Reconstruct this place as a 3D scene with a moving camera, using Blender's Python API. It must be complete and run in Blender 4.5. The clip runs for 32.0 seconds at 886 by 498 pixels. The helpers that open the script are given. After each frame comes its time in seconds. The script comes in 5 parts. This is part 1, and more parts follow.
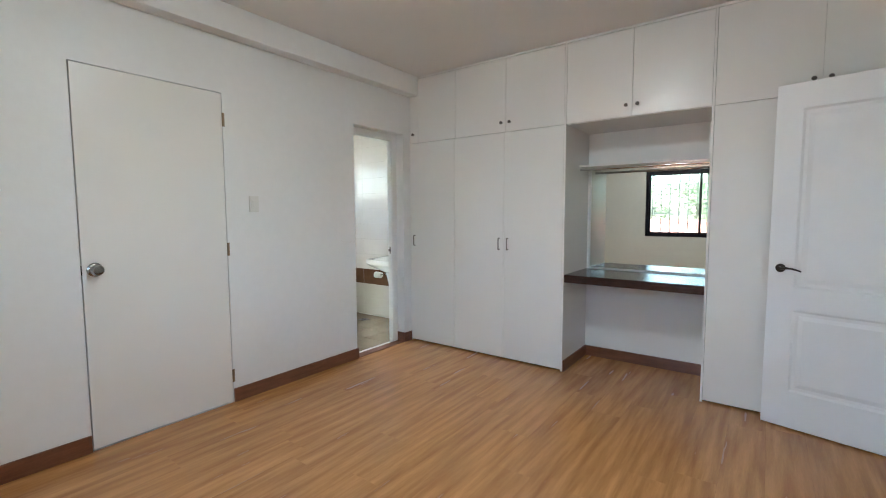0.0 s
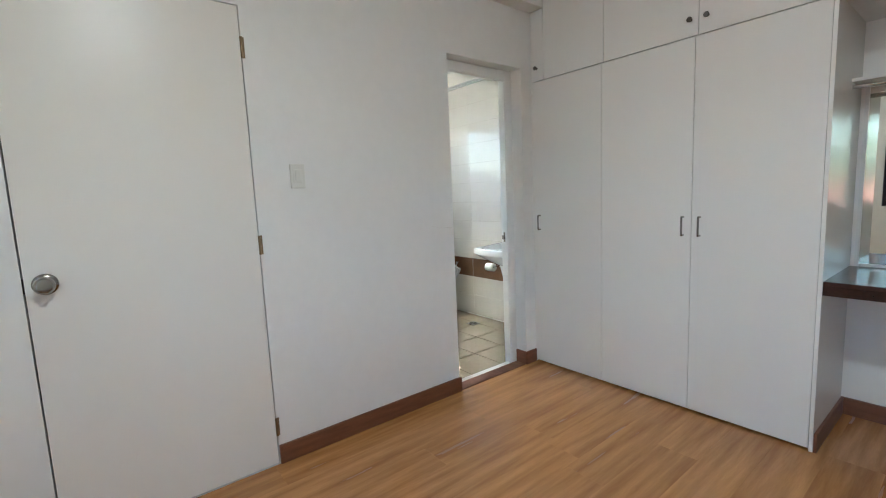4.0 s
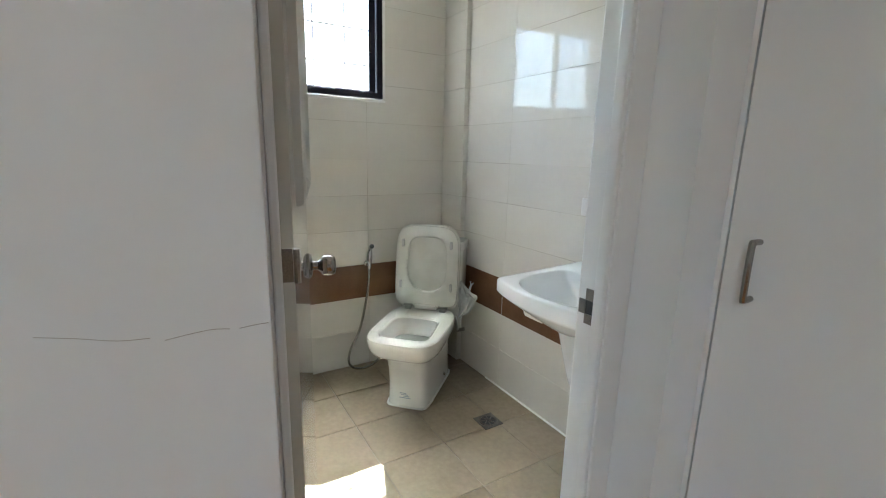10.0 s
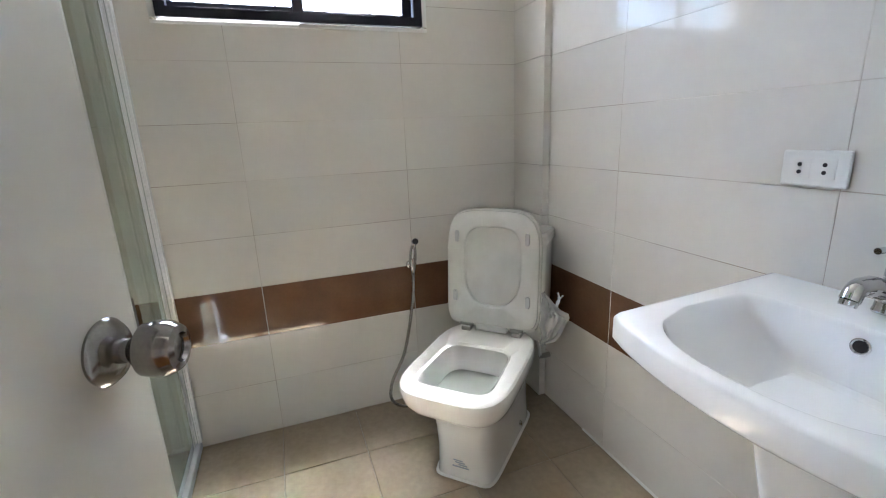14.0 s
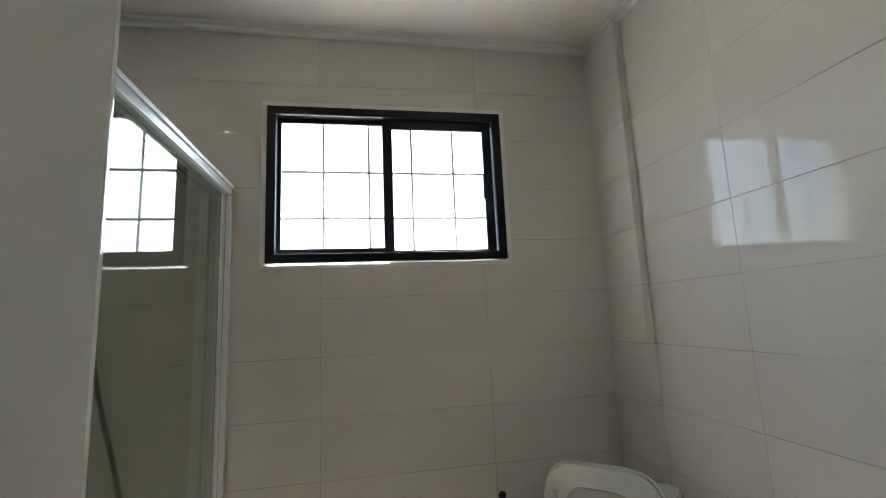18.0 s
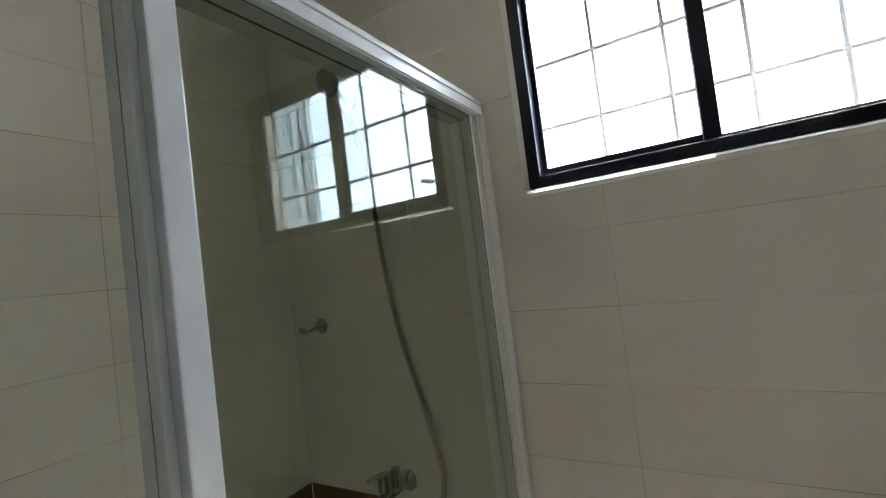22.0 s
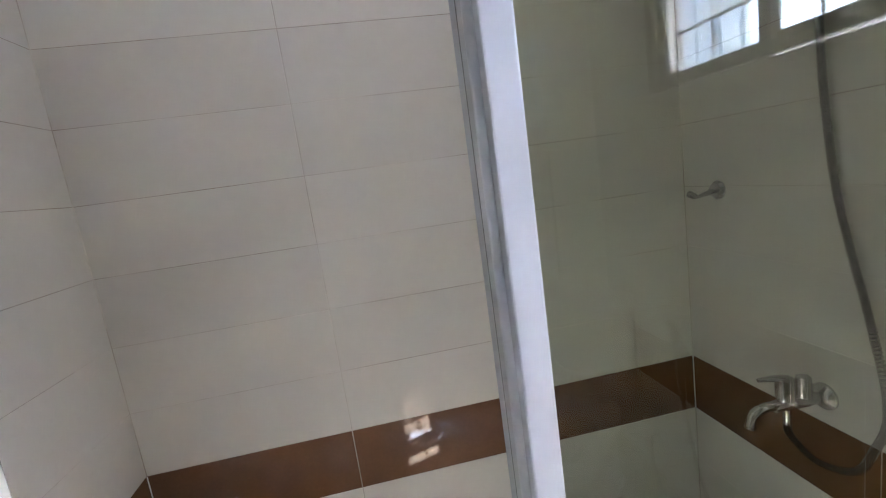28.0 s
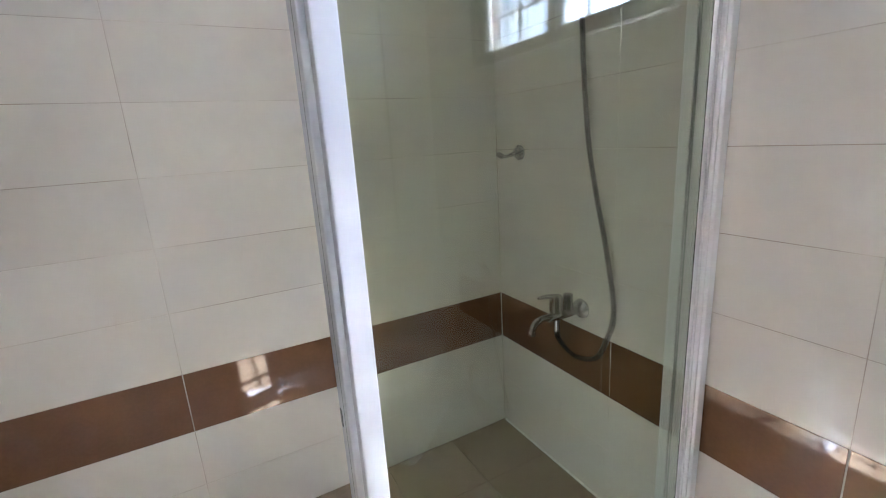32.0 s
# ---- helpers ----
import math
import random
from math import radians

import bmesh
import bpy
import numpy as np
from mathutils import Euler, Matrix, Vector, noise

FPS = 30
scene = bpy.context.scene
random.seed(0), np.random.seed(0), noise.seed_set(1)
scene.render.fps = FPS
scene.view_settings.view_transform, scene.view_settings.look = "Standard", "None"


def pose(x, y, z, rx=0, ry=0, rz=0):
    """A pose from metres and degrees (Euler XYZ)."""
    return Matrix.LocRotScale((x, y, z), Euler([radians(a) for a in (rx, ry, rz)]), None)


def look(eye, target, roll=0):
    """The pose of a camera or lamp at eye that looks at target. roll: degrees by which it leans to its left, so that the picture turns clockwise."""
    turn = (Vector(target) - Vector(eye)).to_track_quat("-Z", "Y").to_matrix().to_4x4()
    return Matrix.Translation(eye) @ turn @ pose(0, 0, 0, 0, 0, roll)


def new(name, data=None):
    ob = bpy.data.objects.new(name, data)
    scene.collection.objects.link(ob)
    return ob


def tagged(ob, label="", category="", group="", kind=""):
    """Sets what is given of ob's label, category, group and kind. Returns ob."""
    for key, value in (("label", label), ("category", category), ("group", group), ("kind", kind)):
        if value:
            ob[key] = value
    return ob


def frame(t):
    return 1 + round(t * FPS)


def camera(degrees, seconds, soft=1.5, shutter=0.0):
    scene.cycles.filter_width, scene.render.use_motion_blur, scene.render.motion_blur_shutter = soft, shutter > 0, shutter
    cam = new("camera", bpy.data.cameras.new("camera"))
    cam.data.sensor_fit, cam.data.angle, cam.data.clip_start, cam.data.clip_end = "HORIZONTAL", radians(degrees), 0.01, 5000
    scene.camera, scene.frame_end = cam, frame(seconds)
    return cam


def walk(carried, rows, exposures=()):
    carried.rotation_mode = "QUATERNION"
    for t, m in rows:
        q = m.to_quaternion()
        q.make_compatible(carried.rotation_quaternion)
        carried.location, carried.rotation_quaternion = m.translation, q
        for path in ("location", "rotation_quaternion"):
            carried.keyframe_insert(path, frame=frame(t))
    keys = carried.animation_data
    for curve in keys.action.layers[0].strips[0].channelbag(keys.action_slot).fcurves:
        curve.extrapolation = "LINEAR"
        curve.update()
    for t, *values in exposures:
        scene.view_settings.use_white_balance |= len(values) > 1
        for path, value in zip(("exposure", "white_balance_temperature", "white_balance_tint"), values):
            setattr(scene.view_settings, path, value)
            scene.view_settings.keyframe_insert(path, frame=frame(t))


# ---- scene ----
cam = camera(90.2, 32.0, soft=1.1)
PATH = [
    (0, (3.028, -3.543, 1.336), (1.847, -1.936, 1.179), -0.2),
    (0.5, (2.945, -3.495, 1.329), (1.737, -1.916, 1.113), -0.3),
    (1, (2.885, -3.396, 1.314), (1.588, -1.889, 1.1), -0.3),
    (1.5, (2.806, -3.252, 1.31), (1.393, -1.848, 1.137), -0.7),
    (2, (2.713, -3.133, 1.307), (1.26, -1.776, 1.088), -0.1),
    (2.5, (2.585, -2.986, 1.288), (1.082, -1.693, 1.027), -0.2),
    (3, (2.416, -2.862, 1.284), (0.927, -1.549, 1.036), -0.3),
    (3.5, (2.27, -2.708, 1.288), (0.766, -1.419, 1.013), -2.0),
    (4, (2.15, -2.564, 1.291), (0.592, -1.333, 1.051), -2.5),
    (4.5, (2.015, -2.386, 1.288), (0.383, -1.25, 1.078), -1.4),
    (6.5, (1.354, -1.838, 1.287), (-0.232, -0.646, 1.027), -1.9),
    (7, (1.207, -1.658, 1.285), (-0.37, -0.452, 1.052), -0.5),
    (7.5, (1.063, -1.495, 1.301), (-0.534, -0.312, 1.077), 0.1),
    (8, (0.928, -1.378, 1.297), (-0.655, -0.176, 1.076), 0.1),
    (8.5, (0.768, -1.237, 1.307), (-0.78, 0.012, 1.097), -0.0),
    (9, (0.654, -1.11, 1.307), (-0.882, 0.138, 1.024), -0.4),
    (9.5, (0.532, -0.96, 1.272), (-1.064, 0.205, 0.966), 0.5),
    (10, (0.42, -0.837, 1.248), (-1.257, 0.17, 0.829), 1.4),
    (10.5, (0.297, -0.751, 1.208), (-1.4, 0.159, 0.667), 1.2),
    (11, (0.185, -0.651, 1.159), (-1.502, 0.215, 0.525), 1.0),
    (11.5, (0.065, -0.59, 1.138), (-1.586, 0.255, 0.388), -1.0),
    (12, (-0.02, -0.547, 1.12), (-1.672, 0.237, 0.311), -1.9),
    (12.5, (-0.087, -0.496, 1.108), (-1.77, 0.237, 0.316), -2.3),
    (13, (-0.139, -0.454, 1.112), (-1.876, 0.217, 0.381), -2.4),
    (13.5, (-0.187, -0.419, 1.124), (-1.968, 0.223, 0.479), -2.6),
    (14, (-0.217, -0.404, 1.149), (-2.037, 0.251, 0.64), -2.4),
    (14.5, (-0.243, -0.386, 1.175), (-2.107, 0.265, 0.86), -2.5),
    (15, (-0.263, -0.378, 1.201), (-2.144, 0.282, 1.035), -3.2),
    (15.5, (-0.284, -0.366, 1.244), (-2.182, 0.265, 1.232), -4.4),
    (17.5, (-0.325, -0.356, 1.335), (-2.257, 0.062, 1.636), -3.7),
    (18, (-0.354, -0.365, 1.333), (-2.300, -0.012, 1.632), -2.5),
    (18.5, (-0.389, -0.360, 1.353), (-2.345, -0.081, 1.659), -2.5),
    (19, (-0.418, -0.345, 1.378), (-2.393, -0.141, 1.618), -1.0),
    (19.5, (-0.475, -0.338, 1.372), (-2.469, -0.268, 1.504), -0.2),
    (20, (-0.536, -0.318, 1.362), (-2.534, -0.398, 1.406), -0.2),
    (20.5, (-0.625, -0.314, 1.374), (-2.603, -0.608, 1.371), -3.9),
    (21, (-0.694, -0.309, 1.366), (-2.629, -0.814, 1.402), -5.5),
    (21.5, (-0.737, -0.335, 1.359), (-2.596, -1.068, 1.422), -5.7),
    (22, (-0.787, -0.320, 1.362), (-2.512, -1.329, 1.439), -7.1),
    (22.5, (-0.819, -0.318, 1.349), (-2.424, -1.508, 1.442), -5.3),
    (23, (-0.851, -0.298, 1.347), (-2.321, -1.651, 1.435), -4.7),
    (23.5, (-0.861, -0.301, 1.340), (-2.185, -1.798, 1.414), -5.2),
    (24, (-0.882, -0.285, 1.349), (-2.021, -1.928, 1.397), -6.4),
    (25, (-0.903, -0.270, 1.365), (-1.721, -2.095, 1.392), -9.2),
    (25.5, (-0.902, -0.268, 1.394), (-1.563, -2.155, 1.404), -8.8),
    (27.5, (-0.914, -0.357, 1.347), (-1.300, -2.310, 1.157), -7.8),
    (28, (-0.918, -0.374, 1.351), (-1.215, -2.326, 1.034), -8.1),
    (28.5, (-0.921, -0.397, 1.319), (-1.154, -2.342, 0.918), -8.4),
    (29, (-0.932, -0.408, 1.307), (-1.103, -2.329, 0.776), -8.9),
    (29.5, (-0.912, -0.413, 1.279), (-1.075, -2.325, 0.716), -8.0),
    (30, (-0.914, -0.406, 1.267), (-1.059, -2.316, 0.693), -8.2),
    (30.5, (-0.913, -0.399, 1.261), (-1.127, -2.294, 0.658), -6.9),
    (31, (-0.912, -0.373, 1.261), (-1.253, -2.255, 0.675), -5.3),
    (31.5, (-0.904, -0.296, 1.265), (-1.478, -2.139, 0.741), -3.4),
    (32, (-0.903, -0.224, 1.266), (-1.811, -1.939, 0.782), -3.6),
]

# ---- light and exposure ----
EXPOSURES = [(0, 5.12, 5830, 3), (4, 5.08, 5830, 2.5), (7, 4.92, 5980, 3.5), (9, 4.77, 5970, 3.5), (10, 4.82, 5930, 4), (11, 4.76, 5700, 8), (13, 4.90, 5660, 9.5), (14, 4.98, 5850, 11), (15, 4.96, 6100, 11), (17.5, 3.80, 6370, 7), (19, 3.83, 6310, 7), (22, 3.98, 6280, 5.5), (23, 4.02, 6280, 5), (25, 4.76, 5850, 8), (28, 4.90, 5740, 20), (29, 5.30, 5740, 20), (30, 5.40, 5760, 20), (31, 5.37, 5740, 19), (32, 5.33, 5680, 19)]
walk(cam, [(t, look(e, g, r)) for t, e, g, r in PATH], EXPOSURES)

world = bpy.data.worlds.new("sky")
scene.world = world
world.use_nodes = True
wn = world.node_tree
sky = wn.nodes.new("ShaderNodeTexSky")
sky.sky_type = "NISHITA"
sky.sun_disc = False
sky.sun_elevation = radians(59.5)
sky.sun_rotation = radians(289)
sky.air_density, sky.dust_density = 1.0, 2.5
wn.nodes["Background"].inputs["Strength"].default_value = 0.15
wn.links.new(sky.outputs["Color"], wn.nodes["Background"].inputs["Color"])
sun_data = bpy.data.lights.new("sun", "SUN")
sun_data.energy, sun_data.angle, sun_data.color = 5.0, radians(0.5), (1.0, 0.97, 0.92)
sun = new("sun", sun_data)
sun.matrix_basis = look((-5.57, 1.93, 10), (0, 0, 0))


def bulb(x, y, z, watts, radius, colour):
    d = bpy.data.lights.new("bulb", "AREA")
    d.shape, d.size, d.energy, d.color = "DISK", radius * 2, watts, colour
    ob = new("bulb", d)
    ob.matrix_basis = pose(x, y, z)
    return ob


bulb(-1.06, 0.10, 2.388, 0.035, 0.018, (1.0, 0.95, 0.9))
bulb(-1.07, -1.10, 2.388, 0.05, 0.018, (1.0, 0.95, 0.9))


# ---- materials ----
def material(name, colour, rough=0.5, metal=0.0, tint=None, scale=8.0, mix=0.5, fine=0.0, bump=0.0, bump_scale=60.0,
             vary=0.0, stretch=(1, 1, 1), rough_vary=0.0, coat=0.0, coat_rough=0.08, spec=0.5, detail=6.0):
    """A painted, tiled or metal surface with variation at two scales, relief and a shade that differs from piece to piece."""
    m = bpy.data.materials.new(name)
    m.use_nodes = True
    nt = m.node_tree
    n, l = nt.nodes, nt.links
    b = n["Principled BSDF"]
    b.inputs["Metallic"].default_value = metal
    b.inputs["Roughness"].default_value = rough
    b.inputs["Specular IOR Level"].default_value = spec
    b.inputs["Coat Weight"].default_value = coat
    b.inputs["Coat Roughness"].default_value = coat_rough
    co = n.new("ShaderNodeTexCoord")
    mp = n.new("ShaderNodeMapping")
    mp.inputs["Scale"].default_value = stretch
    info = n.new("ShaderNodeObjectInfo")
    add = n.new("ShaderNodeVectorMath")
    add.operation = "MULTIPLY_ADD"
    add.inputs[1].default_value = (7.3, 5.1, 3.7)
    l.new(info.outputs["Random"], add.inputs[0])
    l.new(co.outputs["Object"], add.inputs[2])
    l.new(add.outputs[0], mp.inputs["Vector"])
    big = n.new("ShaderNodeTexNoise")
    big.inputs["Scale"].default_value = scale
    big.inputs["Detail"].default_value = detail
    l.new(mp.outputs[0], big.inputs["Vector"])
    ramp = n.new("ShaderNodeMapRange")
    ramp.inputs[1].default_value, ramp.inputs[2].default_value = 0.5 - mix / 2, 0.5 + mix / 2
    l.new(big.outputs["Fac"], ramp.inputs[0])
    mx = n.new("ShaderNodeMix")
    mx.data_type = "RGBA"
    mx.inputs[6].default_value = (*colour, 1)
    mx.inputs[7].default_value = (*(tint or tuple(c * 0.93 for c in colour)), 1)
    l.new(ramp.outputs[0], mx.inputs[0])
    last = mx.outputs[2]
    if fine:
        gr = n.new("ShaderNodeTexNoise")
        gr.inputs["Scale"].default_value = scale * 14
        gr.inputs["Detail"].default_value = 4
        l.new(mp.outputs[0], gr.inputs["Vector"])
        mr = n.new("ShaderNodeMapRange")
        mr.inputs[1].default_value, mr.inputs[2].default_value = 0.3, 0.7
        mr.inputs[3].default_value, mr.inputs[4].default_value = 1 - fine, 1 + fine
        l.new(gr.outputs["Fac"], mr.inputs[0])
        mu = n.new("ShaderNodeMix")
        mu.data_type, mu.blend_type = "RGBA", "MULTIPLY"
        mu.inputs[0].default_value = 1
        l.new(last, mu.inputs[6])
        l.new(mr.outputs[0], mu.inputs[7])
        last = mu.outputs[2]
    if vary:
        mv = n.new("ShaderNodeMapRange")
        mv.inputs[3].default_value, mv.inputs[4].default_value = 1 - vary, 1 + vary
        l.new(info.outputs["Random"], mv.inputs[0])
        mu = n.new("ShaderNodeMix")
        mu.data_type, mu.blend_type = "RGBA", "MULTIPLY"
        mu.inputs[0].default_value = 1
        l.new(last, mu.inputs[6])
        l.new(mv.outputs[0], mu.inputs[7])
        last = mu.outputs[2]
    l.new(last, b.inputs["Base Color"])
    if rough_vary:
        rr = n.new("ShaderNodeMapRange")
        rr.inputs[3].default_value, rr.inputs[4].default_value = max(0.02, rough - rough_vary), rough + rough_vary
        l.new(big.outputs["Fac"], rr.inputs[0])
        l.new(rr.outputs[0], b.inputs["Roughness"])
    if bump:
        bn = n.new("ShaderNodeTexNoise")
        bn.inputs["Scale"].default_value = bump_scale
        bn.inputs["Detail"].default_value = 5
        l.new(mp.outputs[0], bn.inputs["Vector"])
        bp = n.new("ShaderNodeBump")
        bp.inputs["Strength"].default_value = bump
        bp.inputs["Distance"].default_value = 0.004
        l.new(bn.outputs["Fac"], bp.inputs["Height"])
        l.new(bp.outputs[0], b.inputs["Normal"])
    return m


PAINT = material("wall_paint", (0.805, 0.795, 0.772), 0.42, tint=(0.775, 0.765, 0.742), scale=1.2, bump=0.10, bump_scale=45, rough_vary=0.06, fine=0.012)
CEILING = material("ceiling_paint", (0.80, 0.785, 0.76), 0.7, scale=1.0, bump=0.06, bump_scale=80)
BATH_CEILING = material("bath_ceiling_paint", (0.84, 0.80, 0.755), 0.6, scale=1.0, bump=0.05, bump_scale=60)
TRIM_WHITE = material("gloss_trim_paint", (0.87, 0.87, 0.86), 0.25, scale=3)
CABINET = material("cabinet_paint", (0.81, 0.79, 0.757), 0.27, tint=(0.785, 0.765, 0.73), scale=1.5, bump=0.03, bump_scale=18, vary=0.015, spec=0.4)
DOOR_PAINT = material("door_paint", (0.795, 0.763, 0.708), 0.30, tint=(0.765, 0.737, 0.69), scale=2, bump=0.03, bump_scale=14, rough_vary=0.03, spec=0.30)
PANEL_PAINT = material("panel_door_paint", (0.82, 0.82, 0.82), 0.38, scale=3, bump=0.06, bump_scale=70)
SKIRT = material("skirting_wood", (0.20, 0.078, 0.038), 0.33, tint=(0.135, 0.050, 0.024), scale=5, stretch=(1, 1, 9), fine=0.15, mix=0.4)
DESK = material("dark_wood", (0.045, 0.017, 0.012), 0.22, tint=(0.026, 0.010, 0.008), scale=5, stretch=(1, 9, 1), fine=0.2)
LAMINATE = material("laminate", (0.565, 0.280, 0.098), 0.25, tint=(0.300, 0.132, 0.043), scale=2.2, stretch=(10, 0.75, 1), fine=0.06, mix=0.46, vary=0.03, detail=3.5, rough_vary=0.06, bump=0.05, bump_scale=30)
SUBFLOOR = material("subfloor", (0.10, 0.06, 0.04), 0.8)
TILE_W = material("white_wall_tile", (0.675, 0.645, 0.595), 0.012, tint=(0.640, 0.607, 0.555), scale=3, vary=0.025, spec=0.20, bump=0.003, bump_scale=9, fine=0.01)
TILE_B = material("brown_wall_tile", (0.180, 0.094, 0.050), 0.05, tint=(0.128, 0.064, 0.034), scale=7, vary=0.06, bump=0.006, bump_scale=9, fine=0.04)
GROUT = material("grout", (0.64, 0.60, 0.54), 0.85, tint=(0.29, 0.235, 0.18), scale=2.4, mix=0.26, fine=0.12)
FLOOR_GROUT = material("floor_grout", (0.36, 0.315, 0.26), 0.85, tint=(0.20, 0.17, 0.14), scale=7, fine=0.1)
TILE_F = material("beige_floor_tile", (0.340, 0.282, 0.208), 0.17, tint=(0.250, 0.198, 0.136), scale=3.0, mix=0.62, fine=0.07, vary=0.04, bump=0.02, bump_scale=30, rough_vary=0.05)
BASIN_CERAMIC = material("basin_ceramic", (0.86, 0.87, 0.88), 0.06, tint=(0.85, 0.86, 0.87), scale=2, coat=0.3, bump=0.003, bump_scale=6)
CERAMIC = material("glazed_ceramic", (0.70, 0.69, 0.66), 0.07, tint=(0.68, 0.67, 0.64), scale=2, coat=0.3, bump=0.004, bump_scale=6)
PLASTIC = material("white_plastic", (0.74, 0.735, 0.71), 0.28, scale=6)
PVC = material("white_pvc", (0.66, 0.643, 0.575), 0.0, scale=2)
PVC.node_tree.nodes["Principled BSDF"].inputs["IOR"].default_value = 1.85
ALU_W = material("white_aluminium", (0.60, 0.635, 0.69), 0.24, scale=5, fine=0.01)
ALU_B = material("black_aluminium", (0.008, 0.008, 0.016), 0.35, scale=5, spec=0.3)
CHROME = material("chrome", (0.60, 0.60, 0.61), 0.07, 1.0, scale=9, rough_vary=0.04)
STEEL = material("brushed_steel", (0.31, 0.295, 0.275), 0.18, 1.0, scale=20, fine=0.08)
BRASS = material("aged_brass", (0.33, 0.24, 0.14), 0.38, 1.0, tint=(0.2, 0.14, 0.08), scale=14)
BLACK = material("black_plastic", (0.012, 0.012, 0.013), 0.4, scale=5)
DARK_METAL = material("dark_bronze", (0.045, 0.04, 0.038), 0.3, 0.8, scale=15)
HOSE_STEEL = material("dull_hose_steel", (0.50, 0.49, 0.465), 0.26, 1.0, scale=12, fine=0.1)
DULL_STEEL = material("dull_dark_steel", (0.16, 0.14, 0.125), 0.45, 0.8, tint=(0.09, 0.08, 0.07), scale=18, fine=0.2)
IRON = material("grey_iron", (0.14, 0.14, 0.15), 0.5, scale=12)
PAPER = material("tissue_paper", (0.82, 0.80, 0.77), 0.9, scale=20, bump=0.2, bump_scale=120)
STAIN = material("dull_water", (0.30, 0.31, 0.285), 0.05, scale=8)
PRINT = material("printed_label", (0.30, 0.34, 0.40), 0.5, scale=40)
SILICONE = material("white_sealant", (0.78, 0.77, 0.74), 0.4, scale=20)


def glass_material(name, colour, rough=0.0):
    m = bpy.data.materials.new(name)
    m.use_nodes = True
    b = m.node_tree.nodes["Principled BSDF"]
    b.inputs["Base Color"].default_value = (*colour, 1)
    b.inputs["Roughness"].default_value = rough
    b.inputs["IOR"].default_value = 1.5
    b.inputs["Transmission Weight"].default_value = 1.0
    return m


GLASS = glass_material("clear_glass", (0.97, 0.99, 0.98))
# grey put into the bedroom panes to lower the brightness of the view outside
DIMMING_GLASS = glass_material("view_dimming_glass", (0.50, 0.54, 0.53))
GREEN_GLASS = glass_material("greenish_glass", (0.565, 0.605, 0.495))
FILM = glass_material("clear_plastic_film", (0.90, 0.91, 0.91), 0.25)
FILM.node_tree.nodes["Principled BSDF"].inputs["Transmission Weight"].default_value = 0.4
MIRROR = bpy.data.materials.new("silver_mirror")
MIRROR.use_nodes = True
MIRROR.node_tree.nodes["Principled BSDF"].inputs["Base Color"].default_value = (0.76, 0.775, 0.71, 1)
MIRROR.node_tree.nodes["Principled BSDF"].inputs["Metallic"].default_value = 1
MIRROR.node_tree.nodes["Principled BSDF"].inputs["Roughness"].default_value = 0.015


def glowing(name, colour, strength):
    m = bpy.data.materials.new(name)
    m.use_nodes = True
    b = m.node_tree.nodes["Principled BSDF"]
    b.inputs["Base Color"].default_value = (0.8, 0.8, 0.8, 1)
    b.inputs["Emission Color"].default_value = (*colour, 1)
    b.inputs["Emission Strength"].default_value = strength
    return m


LAMP_GLASS = glowing("lamp_glass", (1.0, 0.98, 0.95), 4.2)
DOWN_GLASS = glowing("downlight_glass", (1.0, 0.95, 0.88), 0.04)


# ---- mesh helpers ----
def box(bm, x0, x1, y0, y1, z0, z1, bevel=0.0):
    """A box, its edges rounded by bevel metres."""
    t = bmesh.new()
    bmesh.ops.create_cube(t, size=1)
    bmesh.ops.transform(t, verts=t.verts, matrix=Matrix.Translation(((x0 + x1) / 2, (y0 + y1) / 2, (z0 + z1) / 2)) @ Matrix.Diagonal((x1 - x0, y1 - y0, z1 - z0, 1)))
    if bevel:
        bmesh.ops.bevel(t, geom=t.edges[:], offset=bevel, segments=2, profile=0.6, affect="EDGES")
    merge(bm, t)
    return bm


def merge(bm, t, matrix=None):
    """Adds the mesh t to bm and frees it."""
    if matrix is not None:
        bmesh.ops.transform(t, verts=t.verts, matrix=matrix)
    me = bpy.data.meshes.new("tmp")
    t.to_mesh(me)
    t.free()
    bm.from_mesh(me)
    bpy.data.meshes.remove(me)
    return bm


def lathe(bm, profile, matrix=Matrix(), steps=28):
    """A turned body: profile of (radius, height) about the z axis of matrix."""
    t = bmesh.new()
    rings = []
    for r, h in profile:
        rings.append([t.verts.new((r * math.cos(2 * math.pi * i / steps), r * math.sin(2 * math.pi * i / steps), h)) for i in range(steps)])
    for a, b in zip(rings, rings[1:]):
        for i in range(steps):
            t.faces.new((a[i], a[(i + 1) % steps], b[(i + 1) % steps], b[i]))
    if profile[0][0] > 0.003 and profile[-1][0] > 0.003:
        for i in range(steps):
            t.faces.new((rings[-1][i], rings[-1][(i + 1) % steps], rings[0][(i + 1) % steps], rings[0][i]))
    else:
        t.faces.new(rings[0][::-1])
        t.faces.new(rings[-1])
    bmesh.ops.recalc_face_normals(t, faces=t.faces)
    bmesh.ops.remove_doubles(t, verts=t.verts, dist=1e-6)
    for f in t.faces:
        f.smooth = True
    return merge(bm, t, matrix)


def spline(points, per=8):
    """Points of a smooth line through the given ones."""
    p = [Vector(points[0])] + [Vector(q) for q in points] + [Vector(points[-1])]
    out = []
    for i in range(1, len(p) - 2):
        a, b, c, d = p[i - 1:i + 3]
        for k in range(per):
            s = k / per
            out.append(0.5 * (2 * b + (c - a) * s + (2 * a - 5 * b + 4 * c - d) * s * s + (3 * b - a - 3 * c + d) * s ** 3))
    return out + [p[-2]]


